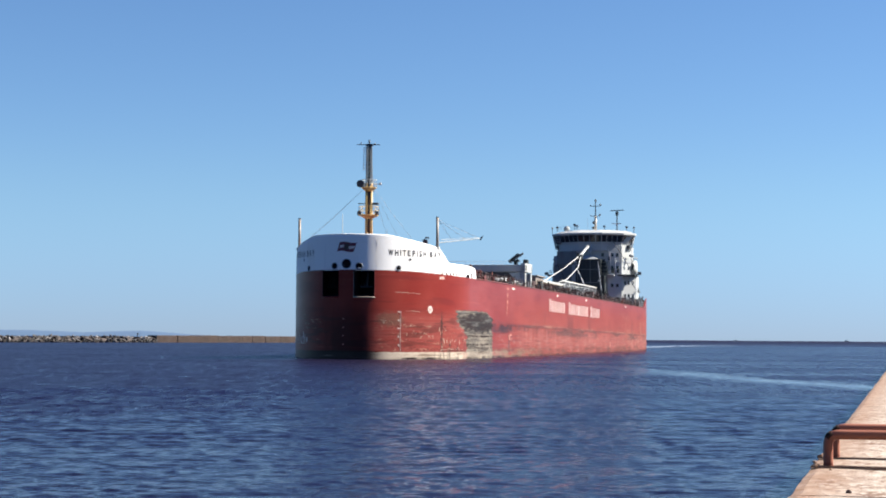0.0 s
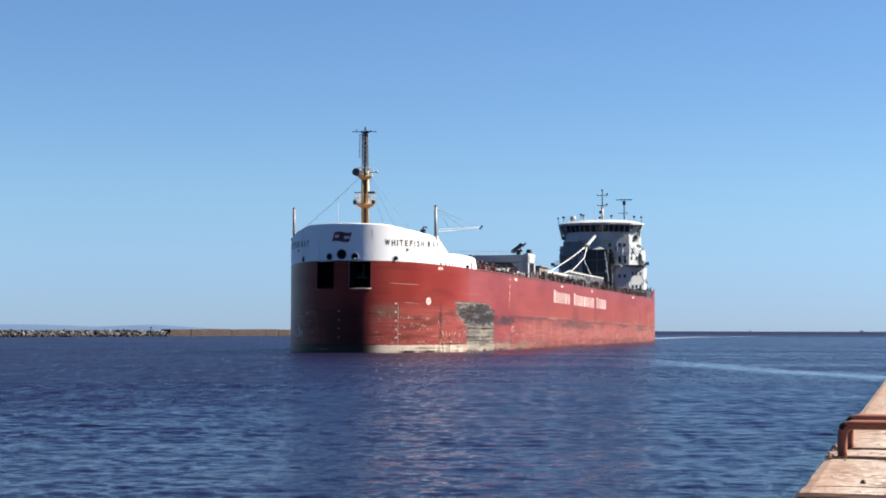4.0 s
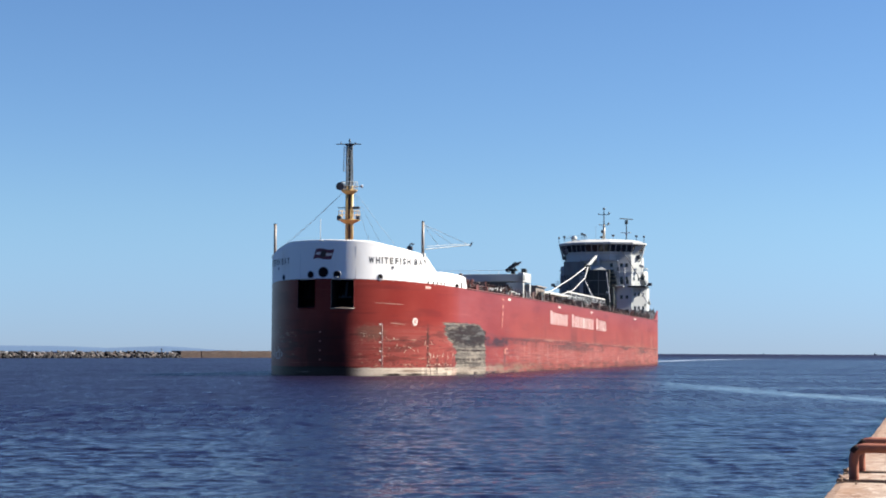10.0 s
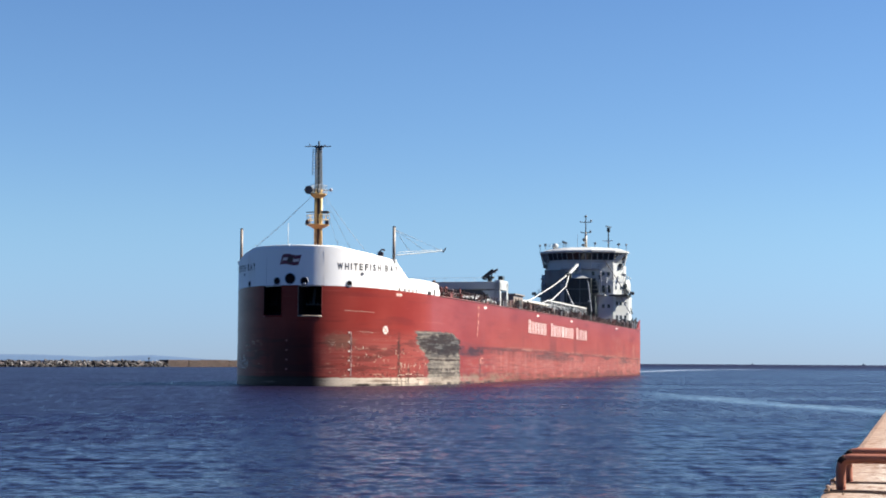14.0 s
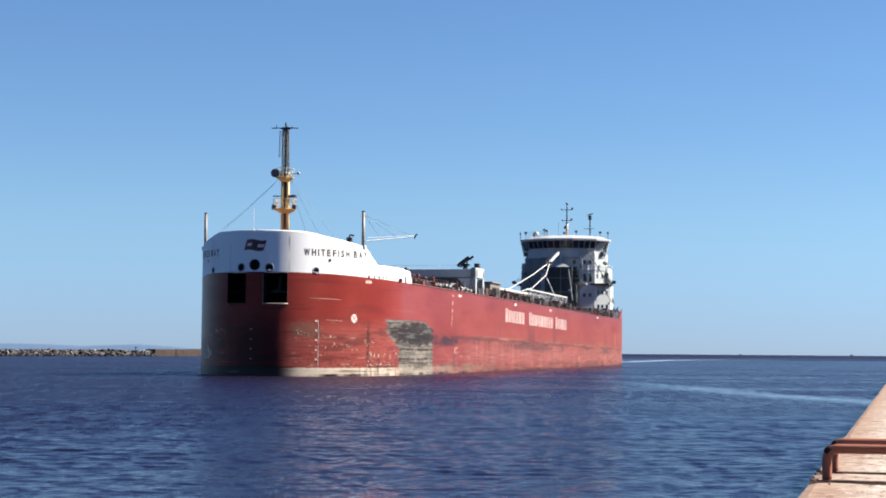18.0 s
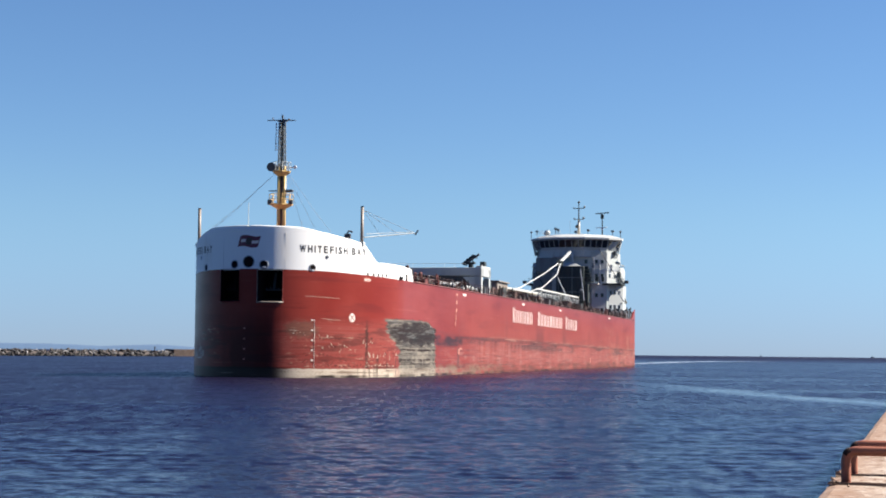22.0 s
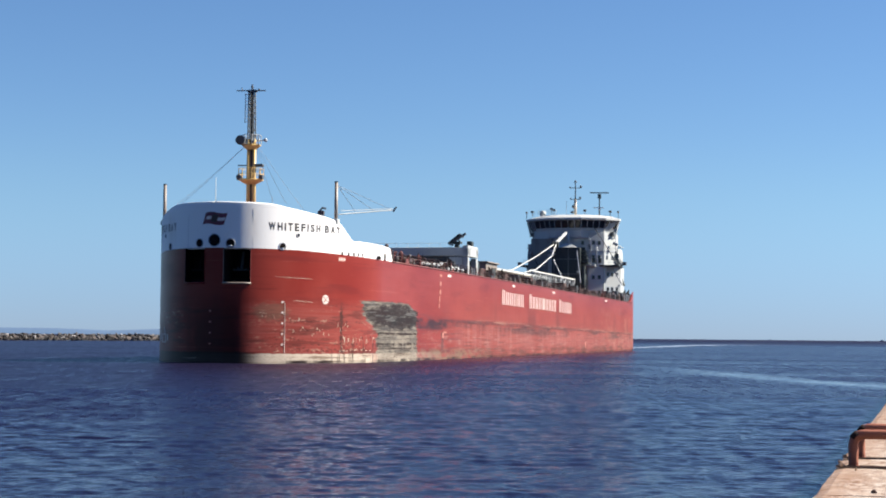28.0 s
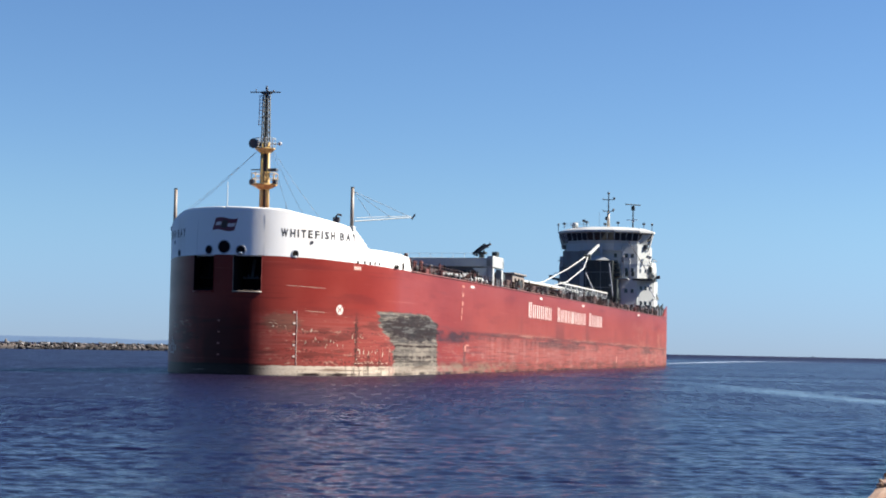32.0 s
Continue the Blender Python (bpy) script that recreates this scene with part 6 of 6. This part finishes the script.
                p, _q, out = house_wall(u, u, k)
                r = part("window_frame", rim, None, house)
                r.matrix_basis = Matrix.LocRotScale(p + out * 0.02 + Vector((0, 0, z)), out.to_track_quat("Y", "Z"), None)
                part("pane", pane, None, r, at=(0, 0.02, 0))
    # guard rails round the front of the house, pipes and lockers on it
    railing([(-200.2, -4.3, 24.55), (-200.2, -1.5, 24.55), (-200.2, 1.5, 24.55), (-200.2, 4.3, 24.55), (-201.8, 7.5, 24.55)], 1.0, 0.035, HOUSE_WHITE, house)
    part("front_gallery", Geo().box(-201.0, -199.6, -4.5, 4.6, 24.35, 24.55, 0.04), GREY, house)
    railing([(-200.0, 3.2, 21.75), (-200.0, 4.6, 21.75), (-201.7, 7.7, 21.75), (-206.2, 9.5, 21.75)], 1.0, 0.035, GREY, house)
    for x, y, z0, z1 in ((-200.25, 4.9, 18.6, 24.3), (-201.1, 6.1, 18.6, 22.6), (-206.9, 9.38, 18.7, 24.8)):
        part("house_pipe", Geo().bar((x, y, z0), (x, y, z1), 0.10, seg=8), GREY, house, smooth=True)
    for y, z, w in ((5.3, 19.0, 0.5), (6.6, 19.0, 0.4), (4.6, 22.0, 0.35)):
        part("wall_locker", Geo().box(-201.2 - (y - 4.4) * 0.5, -200.3 - (y - 4.4) * 0.5, y - w, y + w, z, z + 1.0, 0.05), TOWER, house)
    for y in (8.9, -8.8):
        part("wing_box", Geo().box(-205.2, -204.0, y - 0.35, y + 0.35, 25.0, 25.9, 0.06), DARK, house)
    # the wider lower storeys under the boat deck
    lower = [(-202.4, -7.4), (-202.4, 7.4), (-206.0, 10.6), (-211.2, 10.6), (-211.2, -10.4), (-206.0, -10.4)]
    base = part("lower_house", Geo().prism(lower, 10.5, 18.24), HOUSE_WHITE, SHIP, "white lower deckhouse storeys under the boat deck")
    for s in (1, -1):
        a, b = Vector((-202.4, 7.4 * s, 0)), Vector((-206.0, 10.55 * s, 0))
        out = Vector((3.15, 3.6 * s, 0)).normalized()
        for u in (0.25, 0.5, 0.78):
            for z in (13.4, 16.6):
                r = part("window_frame", rim, None, base)
                r.matrix_basis = Matrix.LocRotScale(a.lerp(b, u) + out * 0.02 + Vector((0, 0, z)), out.to_track_quat("Y", "Z"), None)
                part("pane", pane, None, r, at=(0, 0.02, 0))
    # added slate boxes: the shade on the starboard front is put into colour
    part("shaded_front", Geo().box(-204.5, -200.5, -9.0, -3.3, 10.6, 21.0, 0.12).box(-203.5, -200.2, -8.3, -3.4, 21.0, 24.3, 0.1), SLATE, SHIP, "slate grey boxes painting shade onto the bridge's starboard front")
    # starboard stairs tower and boxes that widen the outline low down
    part("stair_tower", Geo().box(-210, -206, -10.1, -9.0, 14.4, 20.0, 0.1), HOUSE_WHITE, house)
    part("awning", Geo().box(-206, -203.4, -9.9, -7.4, 22.3, 22.5, 0.04), GREY, house)
    part("vent_box", Geo().box(-206.5, -204.5, -9.8, -8.6, 21.0, 23.4, 0.1), GREY, house)
    # port side: lifeboat casing, its ledge and the sloping fairing to the bulwark
    boat = Geo()
    rows = []
    for i in range(9):
        x, s = -211.2 + i * 0.62, math.sin(math.pi * (i + 0.35) / 8.7)
        s = max(0.0, s) ** 0.45
        square = lambda q: math.copysign(abs(q) ** 0.55, q)
        rows.append([(x, 9.85 + 0.75 * s * square(math.cos(a)), 20.6 + (1.75 if math.sin(a) > 0 else 1.7) * s * square(math.sin(a))) for a in [k * 0.31416 for k in range(21)]])
    boat.grid(rows)
    for s in (1, -1):
        life = part("lifeboat", boat if s > 0 else Geo().add([(x, -y, z) for x, y, z in boat.v], boat.f), HOUSE_WHITE, SHIP, "white enclosed lifeboat", smooth=True)
        for x in (-210.6, -207.4):
            part("davit", Geo().path([(x, s * 9.6, 18.7), (x, s * 9.7, 22.6), (x, s * 10.0, 23.1), (x, s * 10.4, 22.6)], 0.11), HOUSE_WHITE, life)
        part("fairing", Geo().path([(-207.5, s * 9.9, 18.0), (-208.6, s * 10.4, 16.2), (-210, s * 10.9, 14.4)], 0.2, 8), HOUSE_WHITE, house, smooth=True)
        part("floodlight", Geo().box(-204.6, -203.8, s * 11.6 - 0.4, s * 11.6 + 0.5, 18.6, 19.3, 0.1).bar((-204.2, s * 10.7, 18.5), (-204.2, s * 11.5, 18.8), 0.16), DARK, house, "dark lamp box at the deck edge")
        part("wing_bracket", Geo().add([(-205.5, s * 9.5, 24.9), (-205.5, s * 10.3, 28.3), (-206.5, s * 9.5, 24.9), (-206.5, s * 10.3, 28.3), (-205.5, s * 9.4, 28.3), (-206.5, s * 9.4, 28.3)],
                                        [(0, 1, 4), (2, 5, 3), (0, 2, 3, 1)]), HOUSE_WHITE, house)
        pts = [(-204.2, s * y, 18.75) for y in (6.5, 8, 9.5, 10.8)] + [(-206.0, s * 10.8, 18.75), (-207.9, s * 10.8, 18.75)]
        railing(pts, 1.05, 0.04, HOUSE_WHITE, house)
        part("wing_lamp", Geo().bar((-204.6, s * 10.2, 28.9), (-204.6, s * 10.2, 30.4), 0.07).ball((-204.6, s * 10.2, 30.3), 0.26), DARK, wheel)
    part("brace", Geo().bar((-203.6, 9.2, 18.0), (-203.8, 11.2, 14.4), 0.12), GREY, house)
    part("white_drum", Geo().bar((-204.2, 9.2, 23.5), (-204.2, 10.2, 23.1), 0.42, 0.36, 12), HOUSE_WHITE, house)
    part("chart_room", Geo().box(-211.0, -207.0, -4.5, 6.5, 25.6, 29.32, 0.1), HOUSE_WHITE, house)
    part("funnel", Geo().box(-221, -217, -4, 4, 18.7, 27.5, 0.4), HOUSE_WHITE, SHIP, "white funnel casing abaft the bridge")
    # roof gear
    part("satellite_dome", Geo().ball((-205.0, -6.6, 30.1), 0.75, 1.0, 16).bar((-205, -6.6, 29.3), (-205, -6.6, 29.8), 0.4), HOUSE_WHITE, wheel, "white satellite dome", smooth=True)
    roof_rail = [(-200.2, -2.8, 29.6), (-203.0, -7.2, 29.6), (-206.4, -9.2, 29.6)]
    railing(roof_rail, 0.95, 0.04, HOUSE_WHITE, wheel)
    for y, h in ((-4.3, 1.5), (-3.7, 1.2), (3.2, 1.0), (8.4, 0.9), (-9.0, 1.0), (0.6, 0.6)):
        x = -201.0 - abs(y) * 0.45
        part("roof_lamp", Geo().bar((x, y, 29.5), (x, y, 29.5 + h), 0.07).box(x - 0.25, x + 0.25, y - 0.3, y + 0.3, 29.3 + h, 29.75 + h, 0.06), DARK, wheel)
    mast = part("signal_mast", Geo().bar((-208, 0.15, 29.5), (-208, 0.15, 33.4), 0.36, 0.26, 10), CREAM, SHIP, "cream signal mast with dark cross yards", smooth=True)
    part("topmast", Geo().bar((-208, 0.15, 33.2), (-208, 0.15, 37.6), 0.16, 0.1), DARK, mast)
    for z, w in ((33.5, 1.1), (36.0, 1.25)):
        part("yard", Geo().bar((-208, 0.15 - w, z), (-208, 0.15 + w, z), 0.09, seg=6).ball((-208, 0.15 + w, z + 0.3), 0.28).ball((-208, 0.15 - w, z + 0.15), 0.17), DARK, mast)
    part("masthead_lamp", Geo().ball((-208, 0.15, 37.4), 0.3), DARK, mast)
    part("mast_lamp", Geo().ball((-208.2, -0.25, 31.9), 0.42), DARK, mast)
    radar = part("radar_mast", Geo().bar((-207, 5.7, 29.3), (-207, 5.7, 34.4), 0.16, 0.12, 8), TOWER, SHIP, "thin grey radar mast")
    part("pedestal", Geo().box(-207.4, -206.6, 5.35, 6.05, 33.5, 34.5, 0.1), TOWER, radar)
    part("spreader", Geo().box(-207.15, -206.85, 4.3, 6.7, 31.4, 31.55).ball((-207, 5.7, 31.2), 0.3), GREY, radar)
    scanner = part("radar_scanner", Geo().box(-2.05, 2.05, -0.12, 0.12, -0.09, 0.13, 0.03), TOWER, radar, "grey turning radar bar")
    scanner.location = (-207, 5.7, 34.75)
    part("aerial", Geo().bar((-206, -1.5, 29.2), (-206, -1.5, 33), 0.03, seg=5), WIRE, wheel)
    return scanner


scanner = bridge_house()


def stern_gear():
    for s in (1, -1):
        cols = [(x, y) for x, y in half if -222.0 < x < -203]
        g = Geo()
        top = [(-205, 10.75), (-212, 10.9), (-215, 12.2), (-218, 13.0), (-222, 13.3)]
        rows = [[(x, s * y, line(SHEER, x) - 0.05), (x, s * y, line(top, x))] for x, y in cols]
        back = [[(x, s * (y - 0.25), line(SHEER, x) - 0.05), (x, s * (y - 0.25), line(top, x))] for x, y in cols]
        g.grid(rows).grid(back).grid([[a[1], b[1]] for a, b in zip(rows, back)])
        part("stern_bulwark", g, RED, SHIP, "red raised bulwark at the stern")
    # heavy dark winch casings along the quarter
    for x, y, t, w in ((-188.0, 10.2, 2.0, 1.6), (-193.5, 10.4, 1.7, 1.4), (-198.5, 10.6, 2.3, 1.8), (-203.6, 10.9, 2.1, 1.7), (-211.2, 10.2, 2.5, 2.0), (-216.4, 9.8, 2.4, 1.6)):
        case = part("winch_casing", Geo().box(-w, w, -0.9, 0.7, 0, t * 0.72, 0.12).bar((-w * 0.7, -0.7, t * 0.72), (-w * 0.7, 0.6, t * 0.72), t * 0.26, seg=14)
                    .box(w * 0.1, w * 0.8, -0.6, 0.5, t * 0.6, t, 0.08), DARK, SHIP, "dark winch casing on the quarter", at=(x, y, 10.5))
        part("rail_frame", Geo().path([(-w, 0.9, 0), (-w, 0.9, 1.15), (w, 0.9, 1.15), (w, 0.9, 0)], 0.05, 6), RUSTY, case)
        part("brake_drum", Geo().bar((w * 0.45, 0.62, t * 0.45), (w * 0.45, 0.85, t * 0.45), t * 0.28, seg=14), RUSTY, case)
    for x, t in ((-206.5, 1.9), (-209.6, 2.5), (-212.8, 2.2), (-215.6, 2.7)):
        g = Geo().box(-1.1, 1.1, -0.5, 0.5, 0, t * 0.8, 0.08).bar((-0.6, 0, t * 0.7), (-0.6, 0, t + 0.4), 0.12).bar((0.5, 0, t * 0.7), (0.5, 0, t + 0.1), 0.16)
        part("winch_control", g, DARK, SHIP, "dark winch control stand at the stern", at=(x, 11.0, 10.5))
    for x, y in ((-206, 10.4), (-209.5, 10.0), (-214.0, 9.8), (-199, 10.3), (-193, 9.9)):
        w = part("mooring_winch", Geo().box(-1.2, 1.2, -1.0, 1.0, 0, 0.4, 0.05).bar((-0.9, -0.8, 1.1), (-0.9, 0.8, 1.1), 0.6, seg=12).bar((0.7, -0.7, 1.1), (0.7, 0.7, 1.1), 0.5, seg=12), DARK, SHIP, "dark mooring winch", at=(x, y, 10.5))
        part("drum_side", Geo().bar((-0.9, 0.8, 1.1), (-0.9, 0.95, 1.1), 0.85, seg=14), RUSTY, w)
        part("drum_side", Geo().bar((-0.9, -0.95, 1.1), (-0.9, -0.8, 1.1), 0.85, seg=14), RUSTY, w)
        part("gear_case", Geo().box(-0.2, 0.3, -0.8, 0.8, 0.3, 2.0, 0.08), TOWER, w)


stern_gear()


# ---- what moves ----
def motions():
    # the ship comes on at a slow walking pace
    walk(SHIP, [(0, pose(-11.34, 212.9, 0, 0, 0, -103.691)), (4, pose(-13.11, 206.46, 0, 0, 0, -103.631)), (8, pose(-14.9, 199.94, 0, 0, 0, -103.571)),
                (12, pose(-16.7, 193.35, 0, 0, 0, -103.511)), (16, pose(-18.51, 186.67, 0, 0, 0, -103.451)), (20, pose(-20.33, 179.91, 0, 0, 0, -103.391)),
                (24, pose(-22.16, 173.07, 0, 0, 0, -103.331)), (28, pose(-24.01, 166.15, 0, 0, 0, -103.272)), (32, pose(-25.87, 159.15, 0, 0, 0, -103.212))])
    # its radar turns
    walk(scanner, [(k * 0.25, pose(-207, 5.7, 34.75, 0, 0, 8.8 + 188 * (k * 0.25 - 28.45))) for k in range(129)])
    # the ripples drift slowly along the channel
    walk(water, [(0, pose(0, 0, 0)), (32, pose(0.8, -5, 0))])
    for ob, az in ((far_ship, 13.66), (far_ship_two, 10.0)):
        walk(ob, [(0, pose(*polar(az, 4300))), (32, pose(*polar(az + 0.37, 4300)))])


motions()
